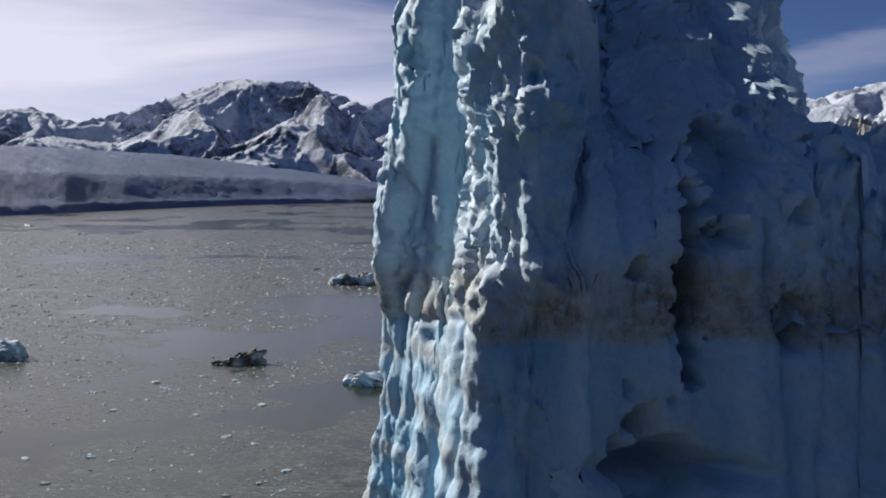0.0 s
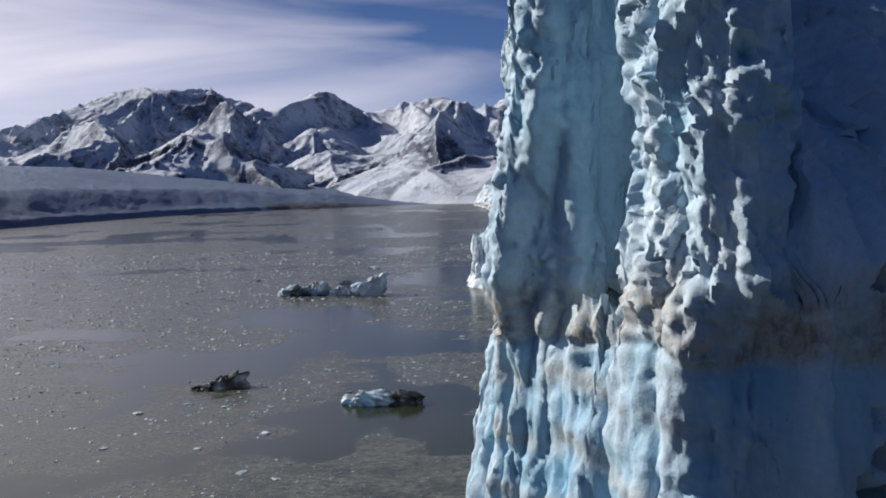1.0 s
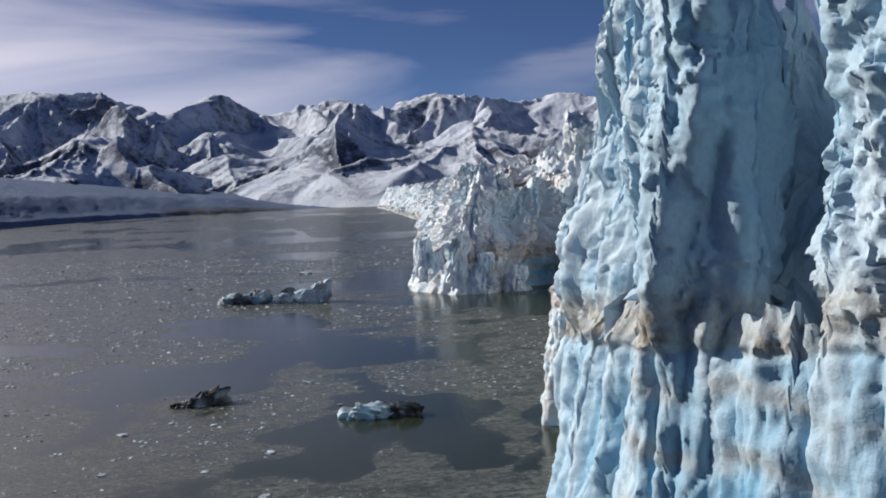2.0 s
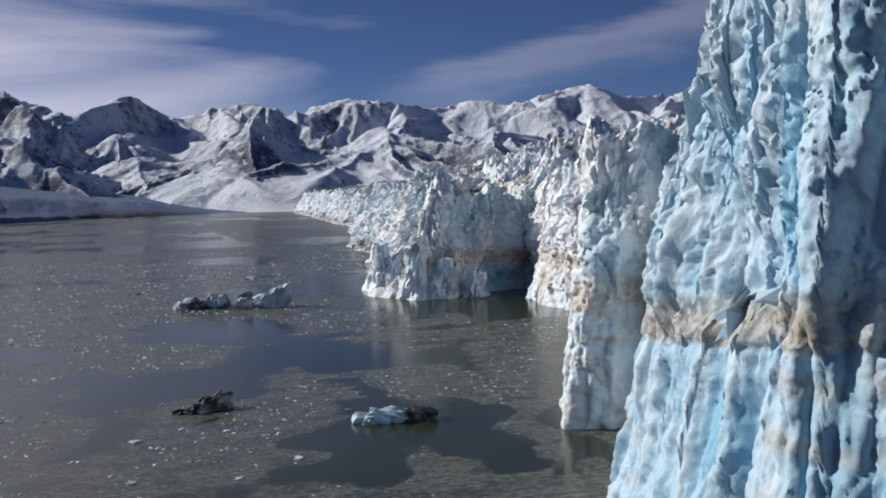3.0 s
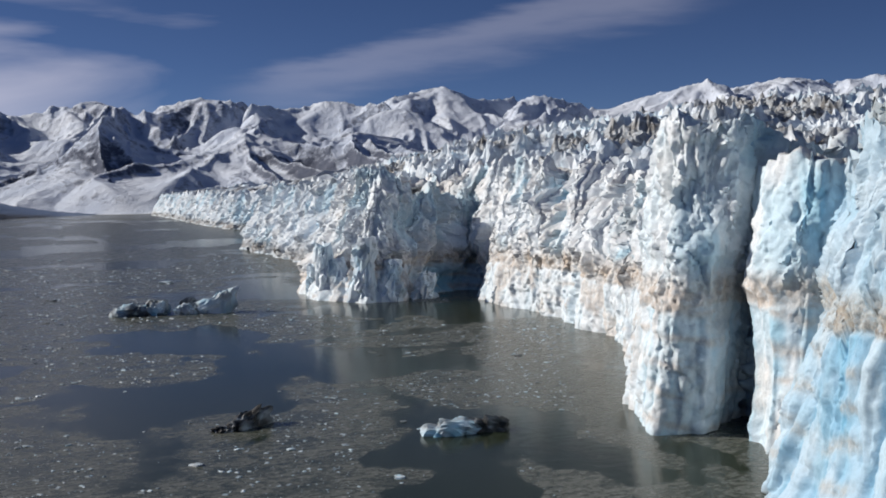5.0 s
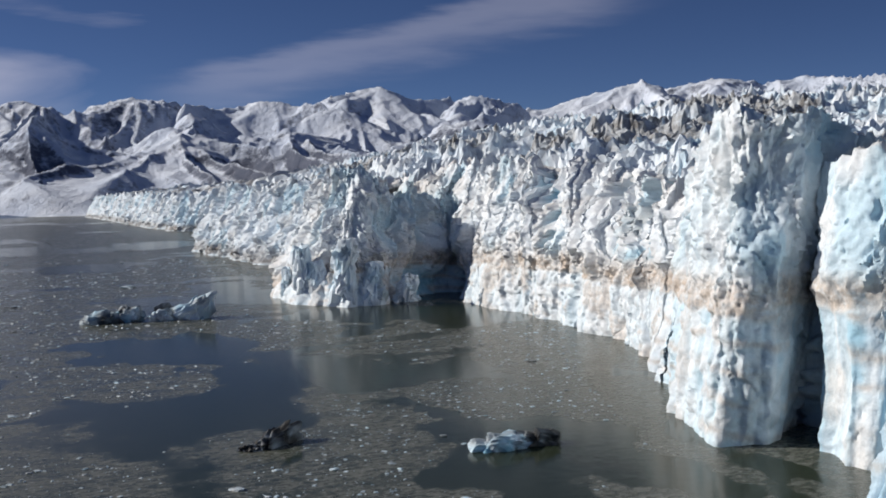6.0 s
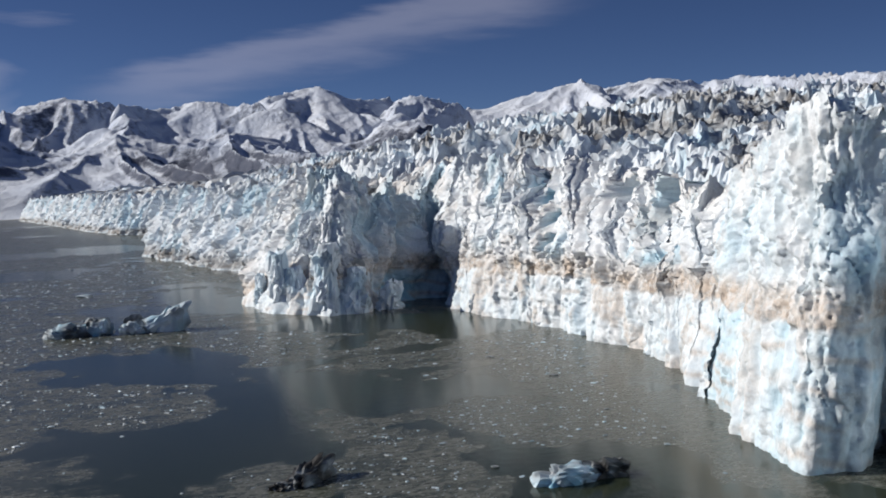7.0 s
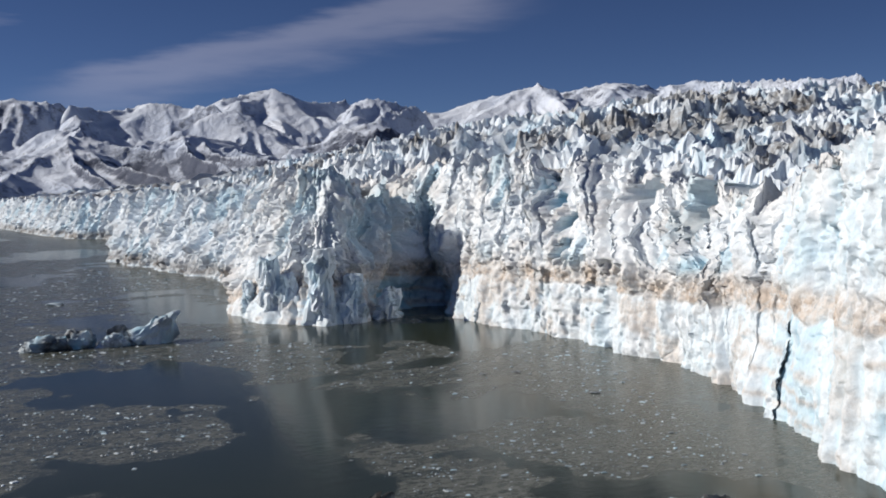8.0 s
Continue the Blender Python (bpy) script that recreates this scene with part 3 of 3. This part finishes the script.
FAR_FRONT = (
    (80, 580, 104, 584, 45), (82, 600, 106, 604, 45), (83, 671, 106, 676, 43), (87, 804, 112, 808, 42), (125, 900, 150, 905, 41), (168, 1040, 192, 1044, 40), (186, 1160, 208, 1164, 38), (164, 1222, 190, 1226, 38),
    (182, 1500, 206, 1504, 38), (205, 1800, 228, 1804, 38), (225, 2150, 250, 2160, 36), (300, 2350, 330, 2365, 34),
)
front("ice_buttress", BUTTRESS, [0.6, 0.5, 0.35, 0.28] + [0.26] * 9 + [0.3, 0.4, 0.5], 270, (16, 18), ICE_BARE, "massive shaded ice buttress with a sunlit edge and brown silt band",
      (("back_side", 0, 2), ("shaded_face", 2, 8), ("sunlit_edge", 8, 12), ("cleft_side", 12, 15)), rough=[0.5] * 6 + [0.45, 0.4, 0.35] + [0.3] * 4 + [0.3] * 3, seed=1, jag=0.4, smooth=True, core=(14, 86), ledge=0.6)
front("ice_shelf", SHELF, [0.8, 0.6, 0.5, 0.35, 0.3, 0.3], 150, (18, 18), ICE_BARE, "lower shaded ice cliff beside the buttress", (("shaded_face", 0, 5),), rough=0.7, seed=7, smooth=True)
front("ice_column", COLUMN, [0.5, 0.4, 0.3] + [0.25] * 11 + [0.26, 0.3, 0.4, 0.5], 270, (16, 18), ICE_BARE, "towering fluted blue-white ice column with a brown silt band",
      (("cleft_side", 0, 4), ("fluted_face", 4, 9), ("scalloped_face", 9, 13), ("shoulder", 13, 17)), rough=[0.28] * 15 + [0.5] * 3, seed=1, smooth=True, core=(15, 124))
front("ice_apron", APRON, 0.26, 120, (14, 16), ICE_BARE, "low fluted ice between the buttress and the column", (("fluted_face", 0, 5),), rough=0.15, seed=1, jag=0.5, smooth=True)
front("ice_block", BLOCK, 0.8, 60, (25, 16), ICE_BARE, "dark blue ice block in shade behind the tower", (("block_face", 0, 4),), rough=0.5, seed=6, jag=0.3)
front("ice_rib", RIB, 0.32, 140, (16, 16), ICE, "lower white ice rib beside the pillar above a dark cave", (("cave_side", 0, 2), ("rib_face", 2, 5), ("back_side", 5, 6)), rough=0.5, seed=8, jag=0.3, smooth=True, calm=0.6, core=(38, 184))
front("ice_pillar", PILLAR, 0.34, 170, (22, 24), ICE, "tall rough white ice pillar standing in the water", (("side_cleft", 0, 2), ("pillar_face", 2, 5), ("flank", 5, 8)), rough=0.6, seed=2, jag=0.2, smooth=True, calm=0.85, core=(46, 212))
front("ice_wall", WALL, 0.4, 170, (18, 18), ICE, "sunlit white ice wall with a brown silt band", (("low_wall", 0, 3), ("hollowed_wall", 3, 5), ("high_wall", 5, 8)), seed=3, jag=0.8, smooth=True, calm=0.8, ledge=0.5)
front("ice_headland", HEADLAND, 0.45, 140, (30, 40), ICE, "jutting ice headland with shaded hollows and sharp crests", (("shaded_side", 0, 5), ("nose", 5, 9), ("sunlit_side", 9, 12)), seed=4, smooth=True)
front("far_ice_cliff", FAR_FRONT, [0.9, 0.9, 1.1, 1.3, 1.6, 2.0, 2.2, 2.2, 3, 4, 5, 6], 60, (20, 10), ICE_FAR, "long broken glacier cliff running into the distance",
      (("near_stretch", 0, 3), ("middle_stretch", 3, 7), ("far_stretch", 7, 11)), seed=5)


def glacier_level(x, y):
    edge_x, edge_z, rise = front_line(y)
    q = x - edge_x
    inland = np.maximum(q, 0)
    return edge_z - 2 + rise * (1 - np.exp(-inland / 70)) + 0.016 * inland - 46 * step(0, 1, (np.interp(y, [424, 440, 488, 502], [17, 52, 52, 17]) - q) / np.interp(y, [424, 440, 488, 502], [12, 50, 50, 12])), q


def glacier_top():
    """The glacier's broken surface behind its front."""
    made = []
    for name, q0, q1, y0, y1, dq, dy in (("near_ice_field", -6, 330, 60, 720, 1.25, 1.25), ("far_ice_field", -6, 900, 716, 3000, 9, 7), ("upper_ice_field", 326, 1400, 60, 720, 10, 7)):
        qs, ys = np.arange(q0, q1 + dq, dq), np.arange(y0, y1 + dy, dy)
        q, y = [a.ravel() for a in np.meshgrid(qs, ys)]
        x = front_line(y)[0] + q
        z, _ = glacier_level(x, y)
        z = z + top_relief(x, y) * step(-8, 3, q)
        p = np.column_stack([x, y, 0 * x])
        x, y = x + facets(p / 4, 104) * 1.2, y + facets(p / 4, 107) * 1.2
        p = np.column_stack([x, y, z])
        dirt = (step(0.0, 0.55, fbm(p / (36, 36, 60), 4, 128) + 0.25) * 0.75 + 0.35 * fbm(p / 5, 4, 130)).clip(0, 1)
        blue = (0.3 * step(0.2, 0.7, fbm(p / 12, 3, 131))).clip(0, 1) * (1 - dirt)
        made.append(tagged(new(name, grid_mesh(name, p, len(ys), len(qs), ICE_TOP if dq < 3 else ICE_FAR, {"blue": blue, "dirt": dirt}, False)), "broken glacier surface of dirty white ice blocks", "glacier", kind="structure"))
    return made


glacier_top()


def serac_mesh(name, seed):
    """A leaning, tapered block of ice with broken sides, 1 high."""
    rows_, cols_ = 26, 36
    rnd = random.Random(seed)
    lean = (rnd.uniform(-0.25, 0.25), rnd.uniform(-0.25, 0.25))
    flat = rnd.uniform(0.5, 1.0)
    p = []
    for r in range(rows_):
        h = r / (rows_ - 1)
        w = 0.36 * (1 - 0.55 * h ** 1.3) * (1.0 if r < rows_ - 1 else 0.15)
        for c in range(cols_):
            a = 2 * math.pi * c / (cols_ - 1)
            p.append((math.cos(a) * w + lean[0] * h, math.sin(a) * w * flat + lean[1] * h, h * 1.3 - 0.3))
    p = np.array(p)
    k = p * (3, 3, 2.0) + seed * 7.7
    grow = 1 + 0.45 * facets(k, 501) + 0.25 * facets(k * 2.3, 504) + 0.14 * facets(k * 5.0, 505) + 0.18 * fbm(k * 1.5, 4, 506, 0.6)
    p[:, :2] = (p[:, :2] - np.outer(p[:, 2], lean)) * grow[:, None] + np.outer(p[:, 2], lean)
    p[:, 2] += 0.09 * facets(k * 1.9, 507)
    p = p.reshape(rows_, cols_, 3)
    p[:, -1] = p[:, 0]
    p = p.reshape(-1, 3)
    blue = (0.25 + 0.5 * fbm(p * 3 + seed, 3, 511)).clip(0, 1) * 0.6
    dirt = (0.6 * fbm(p * 4 + seed, 3, 513)).clip(0, 0.7)
    return grid_mesh(name, p, rows_, cols_, ICE_TOP, {"blue": blue, "dirt": dirt}, False)


def seracs():
    rnd = random.Random(44)
    kinds = [serac_mesh("serac", k) for k in range(9)]
    for n in range(190):
        y = rnd.uniform(190, 700)
        q = rnd.uniform(2, 40) if n % 2 else rnd.uniform(30, 230)
        x = float(front_line(np.array([y]))[0][0]) + q
        z = float(glacier_level(np.array([x]), np.array([y]))[0][0] + top_relief(np.array([x]), np.array([y]))[0])
        ob = new("serac", kinds[n % 9])
        h = rnd.uniform(1.6, 4.2) if n % 9 else rnd.uniform(4.0, 6.0)
        ob.matrix_world = pose(x, y, z - 0.25 * h, 0, 0, rnd.uniform(0, 360)) @ Matrix.Diagonal((h * rnd.uniform(0.8, 1.3), h * rnd.uniform(0.7, 1.2), h, 1))
        tagged(ob, "jagged leaning block of white ice on the glacier", "serac", "seracs on the glacier")


seracs()


def pinnacles():
    """Fingers of ice that stand against the headland's foot and the wall."""
    rnd = random.Random(3)
    for n, (x, y, h, w, turn) in enumerate(((42, 415, 25, 17, 20), (36, 436, 22, 19, 80), (39, 425, 17, 16, 150), (51, 412, 16, 15, 10), (36, 451, 13, 15, 60), (64, 416, 11, 14, 200), (80, 353, 9, 7, 40), (81, 385, 8, 7, 90))):
        ob = new("ice_pinnacle", serac_mesh("ice_pinnacle", 20 + n))
        ob.matrix_world = pose(x, y, -1.5, 0, 0, turn) @ Matrix.Diagonal((w, w, h, 1))
        tagged(ob, "finger of blue-white ice standing against the cliff foot", "ice pinnacle", "ice fingers at the cliff foot")


pinnacles()

# ---- far shore and mountains ----
SKYLINE = ((-48, 3.2), (-35, 3.6), (-28, 3.0), (-22, 3.2), (-20.4, 3.4), (-18.6, 2.8), (-15.7, 3.3), (-11, 5.1), (-9.2, 5.0), (-7.1, 4.8), (-4.2, 3.8), (-1.3, 5.0), (0.8, 3.9), (4.8, 4.6), (6.6, 4.0), (9.5, 4.75),
           (12.7, 4.3), (13.8, 4.1), (16.5, 4.6), (18, 4.2), (20.3, 4.8), (22.1, 5.2), (24, 4.4), (27.5, 4.5), (30.3, 3.6), (32, 4.2), (35.4, 5.1), (37, 4.7), (39.3, 5.1), (41.6, 4.7), (43.7, 5.0), (46, 4.7), (49, 4.6), (60, 4.4), (80, 4.0))
FOREHILLS = ((-8.2, 2800, 3.1, 0.42), (-13, 3000, 2.7, 0.4), (6.8, 2850, 2.4, 0.32), (12.5, 2780, 2.1, 0.32), (17.5, 2850, 2.7, 0.42), (-20, 3000, 2.0, 0.4), (24, 2900, 2.8, 0.42), (1.5, 3100, 1.9, 0.4))


def mountains():
    """Pyramid peaks along the skyline with lower hills before them, cut by gullies."""
    az = np.arange(-46, 76, 0.08)
    rr = np.concatenate([np.linspace(2250, 4300, 270), np.linspace(4330, 4600, 6)])
    a, r = np.meshgrid(np.radians(az), rr)
    a, r = a.ravel(), r.ravel()
    x, y, deg = np.sin(a) * r, np.cos(a) * r, np.degrees(a)
    p = np.stack([x, y, 0 * x], 1)
    w = p + 120 * np.stack([fbm(p / 650, 3, 201), fbm(p / 650 + 50, 3, 203), 0 * x], 1)
    rnd = random.Random(17)
    peaks = []
    for (a0, e0), (a1, e1), (a2, e2) in zip(SKYLINE, SKYLINE[1:], SKYLINE[2:]):
        if e1 >= e0 and e1 >= e2:
            peaks.append((a1, 3850 + rnd.uniform(-80, 80), e1 + 0.25, rnd.uniform(0.50, 0.62)))
    for k in range(30):
        fa = -46 + 122 * (k + rnd.random()) / 30
        peaks.append((fa, rnd.uniform(3250, 3600), rnd.uniform(0.55, 0.85) * np.interp(fa, [q[0] for q in SKYLINE], [q[1] for q in SKYLINE]), rnd.uniform(0.42, 0.6)))
    peaks += [(fa, fr, fe + 0.6, fs) for fa, fr, fe, fs in FOREHILLS]
    h = np.zeros(len(x))
    for fa, fr, fe, fall in peaks:
        px, py, top = math.sin(radians(fa)) * fr, math.cos(radians(fa)) * fr, fr * math.tan(radians(fe)) + 40
        ex, ey = w[:, 0] - px, w[:, 1] - py
        near = np.flatnonzero(np.abs(ex) + np.abs(ey) < 2.2 * top / fall)
        ex, ey = ex[near], ey[near]
        way, far = np.arctan2(ey, ex), np.hypot(ex, ey)
        arms = 0.24 * np.abs(smooth_noise(np.stack([np.cos(way) * 1.5, np.sin(way) * 1.5, 0 * way + fa], 1), 233)) + 0.14 * np.abs(smooth_noise(np.stack([np.cos(way) * 3.4, np.sin(way) * 3.4, far / 500 + fa], 1), 234))
        h[near] = np.maximum(h[near], top - far * (fall * 0.72 + 1.5 * arms * step(0, 160, far)))
    h = np.maximum(h, 0) * step(2250, 2450, r)
    cutting = ridged(w / 480, 5, 221, 0.46)
    h = h + step(20, 160, h) * (cutting - 0.45) * 85 + step(2300, 2500, r) * ((ridged(w / 110, 4, 222, 0.5) - 0.3) * 15 + (ridged(w / 42, 3, 224) - 0.3) * 8) * (0.3 + 0.7 * step(20, 160, h)) + 12 * step(2260, 2800, r)
    # bring each heading to its skyline
    cube, rad = h.reshape(len(rr), len(az)), r.reshape(len(rr), len(az))
    top = (np.degrees(np.arctan2(cube - 40, rad)) * (rad > 3200)).max(axis=0)
    want = np.interp(az, [k[0] for k in SKYLINE], [k[1] for k in SKYLINE])
    gain = np.tan(np.radians(want)) / np.tan(np.radians(np.maximum(top, 0.8)))
    kern = np.hanning(23)
    gain = np.convolve(np.pad(gain.clip(0.6, 2.2), 11, 'edge'), kern / kern.sum(), 'valid')
    cube = cube * (1 + (gain - 1)[None, :] * step(2900, 3500, rad))
    h = cube.ravel()
    slope = np.hypot(np.gradient(cube, rr, axis=0).ravel(), np.gradient(cube, axis=1).ravel() / (r * radians(0.08)))
    rock = 0.34 * step(0.35, 1.1, slope) + 0.17 * step(230, 60, h) * step(0.12, 0.5, slope) + 0.12 * fbm(p / 150, 4, 231)
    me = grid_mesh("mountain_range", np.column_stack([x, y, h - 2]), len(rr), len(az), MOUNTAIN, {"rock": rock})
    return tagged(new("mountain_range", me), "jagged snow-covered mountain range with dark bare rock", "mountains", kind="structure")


mountains()


def far_glacier():
    """The low glacier front across the water, ending in a dark, stony cliff."""
    az = np.arange(-46, 5.5, 0.12)
    rr = np.concatenate([np.linspace(0, 1, 24) * 6, 6 + np.linspace(0, 1, 70)[1:] ** 1.6 * 900])
    a, q = np.meshgrid(az, rr)
    a, q = a.ravel(), q.ravel()
    shore = np.interp(a, [-46, -23, -19, -15, -8, -3, 5.5], [1080, 1150, 1260, 1480, 1850, 2050, 2300]) + 14 * fbm(np.stack([a * 0.5, 0 * a, 0 * a], 1), 2, 301)
    tall = np.interp(a, [-46, -8, -4.5, -1, 2, 5.5], [44, 40, 34, 24, 6, 4])
    r = shore + q
    x, y = np.sin(np.radians(a)) * r, np.cos(np.radians(a)) * r
    p = np.stack([x, y, 0 * x], 1)
    z = -2 + tall * (0.25 * step(0, 40, q) + 0.75 * step(10, 220, q)) + facets(p / 16, 309) * 0.7 * step(8, 20, q) + step(5, 900, q) * np.interp(a, [-46, -14, -4, 3.5], [60, 52, 22, 10]) + step(5, 30, q) * (facets(p / 30, 305) * 1.0 + facets(p / 12, 308) * 0.5) * step(10, 60, q)
    dirt = (step(-5.5, -3.5, a + 0.6 * fbm(p / 60, 3, 311)) * step(2.5, 0.5, a + 0.3 * fbm(p / 40, 3, 312)) * step(120, 40, q)) * 1.0 + 0.25 * fbm(p / (80, 80, 1), 3, 313).clip(0, 1)
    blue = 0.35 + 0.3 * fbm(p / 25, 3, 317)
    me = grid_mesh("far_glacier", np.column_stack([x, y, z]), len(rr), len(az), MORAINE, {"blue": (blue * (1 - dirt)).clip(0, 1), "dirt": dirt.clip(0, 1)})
    return tagged(new("far_glacier", me), "low bluish glacier front across the water with dark stony end", "glacier", kind="structure")


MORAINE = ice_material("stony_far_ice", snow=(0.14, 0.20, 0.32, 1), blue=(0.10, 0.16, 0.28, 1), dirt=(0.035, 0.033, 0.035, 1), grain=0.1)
far_glacier()

# ---- icebergs ----
BERG_ICE = ice_material("iceberg_ice", dirt=(0.03, 0.03, 0.03, 1), grain=1.5, gritty=False)


def lump(name, masses, mat, tint, seed, res=4):
    """A mesh of one floating mass of ice, broken into facets.
    masses: half length, half width, height, lean, dirt."""
    bm = bmesh.new()
    bmesh.ops.create_icosphere(bm, subdivisions=res, radius=1)
    p = np.array([v.co[:] for v in bm.verts])
    tri = np.array([[v.index for v in f.verts] for f in bm.faces])
    bm.free()
    hl, hw, hh, lean, dirty = masses
    p = np.sign(p) * np.abs(p) ** 0.75 * (hl, hw, hh)
    p[:, 2] += p[:, 0] * lean * step(-0.3, 0.3, p[:, 2] / hh)
    k = p / min(hl, hw, hh)
    bulge = 1 + 0.30 * facets(k * 0.8 + seed, 401) + 0.20 * facets(k * 1.8 + seed, 404) + 0.04 * facets(k * 4.0 + seed, 408) + 0.12 * fbm(k * 1.5 + seed, 4, 407)
    p = p * bulge[:, None]
    p[:, 2] = np.where(p[:, 2] < -0.5, -0.5 + 0.1 * p[:, 2], p[:, 2])
    dirt = (dirty + 0.5 * fbm(k * 1.2 + seed, 3, 411)).clip(0, 1)
    blue = (tint + 0.5 * fbm(k * 1.3 + seed, 3, 415)).clip(0, 1) * (1 - dirt)
    return filled_mesh(bpy.data.meshes.new(name), p, tri, mat, {"blue": blue, "dirt": dirt}, False)


def iceberg(x, y, masses, label, seed):
    """masses: part name, offset x and y, heading, half length, half width, height, lean, dirt, blue."""
    root = new("iceberg")
    root.location = (x, y, 0)
    for n, (name, dx, dy, heading, hl, hw, hh, lean, dirt, blue) in enumerate(masses):
        ob = part(name, lump(name, (hl, hw, hh, lean, dirt), BERG_ICE, blue, seed + 5.3 * n), root)
        ob.matrix_local = pose(dx, dy, 0, 0, 0, heading)
    return tagged(root, label, "iceberg", "icebergs in the bay")


iceberg(-22, 417, (("low_block", -15, 2, -14, 6.0, 3.6, 3.4, 0.10, 0.5, 0.75), ("hummock", -6.5, 1, -20, 3.6, 3.2, 4.4, -0.1, 0.35, 0.5), ("tilted_slab", 10.5, -3, -12, 7.5, 4.2, 5.4, 0.50, 0.15, 0.3), ("dark_saddle", 3.5, 0, 10, 4.6, 2.6, 4.4, 0.25, 0.75, 0.2), ("rubble", 1, -3.5, 0, 3.6, 2.2, 3.0, 0.1, 0.3, 0.3)),
        "long iceberg with a tilted white slab and darker low block", 3)
iceberg(-11, 211, (("blue_hump", -3, 0.5, -10, 4.6, 2.2, 2.3, 0.0, 0.22, 0.45), ("black_end", 3.6, 0, -8, 3.8, 1.8, 2.2, -0.10, 1.0, 0.1)), "small pale blue iceberg with a black stony end", 8)
iceberg(-43, 233, (("black_ridge", 0, 0, 28, 4.6, 1.7, 2.2, 0.2, 0.95, 0.2), ("sunk_edge", -3.6, -1.2, 20, 2.0, 1.2, 0.8, 0.0, 0.9, 0.2)), "low black debris-laden iceberg", 14)
iceberg(-97, 238, (("blue_hump", 0, 0, 15, 6, 4, 3.6, 0.1, 0.05, 0.45), ("low_block", 3, -3, 10, 3, 2, 1.4, 0, 0.5, 0.4)), "blue-white iceberg low in the silty water", 21)

# ---- floes and brash ----


def floes():
    rnd = random.Random(7)
    kinds = [lump("ice_floe", (1.0, 0.7, 0.22, rnd.uniform(-0.1, 0.1), 0.15 + 0.3 * (k % 3)), BERG_ICE, 0.25, 30 + 3.1 * k, 2) for k in range(8)]
    count = 0
    while count < 170:
        y = 110 + 900 * rnd.random() ** 1.6
        x = rnd.uniform(-60 - 0.42 * y, min(70, front_line(np.array([y]))[0][0] - 30))
        if y < 190 and x > -16 or rnd.random() > 0.25 + brash_cover(np.array([x]), np.array([y]))[0]:
            continue
        size = rnd.uniform(0.3, 0.75) * (1 + y / 500) * (2.2 if rnd.random() < 0.08 else 1)
        ob = new("ice_floe", kinds[count % 8])
        ob.matrix_world = pose(x, y, 0.02, 0, 0, rnd.uniform(0, 360)) @ Matrix.Diagonal((size, size, size, 1))
        tagged(ob, "small flat floe of grey-white ice afloat", "ice floe", "floes in the bay")
        count += 1


floes()


def brash_ice():
    """Crumbs of ice too many to count, strewn where the cover is thick."""
    rng = np.random.default_rng(12)
    n = 110000
    y = 95 + 620 * rng.random(n) ** 1.5
    x = -80 - 0.42 * y + rng.random(n) * (170 + 0.42 * y)
    keep = (rng.random(n) < brash_cover(x, y) ** 2.5 * np.interp(y, [130, 280, 450], [0.35, 1, 0.45])) & (x < front_line(y)[0] - 27) & ~((y < 185) & (x > -15))
    x, y = x[keep][:22000], y[keep][:22000]
    n = len(x)
    size = (0.06 + 0.28 * rng.random(n) ** 4) * (0.4 + y / 330)
    base = np.array([(-1, -1, -.4), (1, -1, -.4), (1, 1, -.4), (-1, 1, -.4), (-.6, -.6, .4), (.6, -.6, .4), (.5, .6, .4), (-.6, .5, .4)])
    quads = np.array([(4, 5, 6, 7), (0, 1, 5, 4), (1, 2, 6, 5), (2, 3, 7, 6), (3, 0, 4, 7)])
    v = base[None] * (1 + 0.5 * (rng.random((n, 8, 3)) - 0.5)) * size[:, None, None] * np.stack([0.8 + rng.random(n), 0.6 + 0.5 * rng.random(n), 0.5 + 0.6 * rng.random(n)], 1)[:, None]
    c, s = np.cos(rng.random(n) * 6.283), np.sin(rng.random(n) * 6.283)
    v = np.stack([v[..., 0] * c[:, None] - v[..., 1] * s[:, None] + x[:, None], v[..., 0] * s[:, None] + v[..., 1] * c[:, None] + y[:, None], v[..., 2] + 0.02], -1)
    faces = (quads[None] + 8 * np.arange(n)[:, None, None]).reshape(-1, 4)
    blue, dirt = np.repeat(rng.random(n) * 0.4, 8), np.repeat((rng.random(n) * 0.8).clip(0, 0.7), 8)
    me = filled_mesh(bpy.data.meshes.new("brash_ice"), v.reshape(-1, 3), faces, BERG_ICE, {"blue": blue, "dirt": dirt}, False)
    return tagged(new("brash_ice", me), "scattered crumbs of brash ice on the water", "brash ice", kind="stuff")


brash_ice()
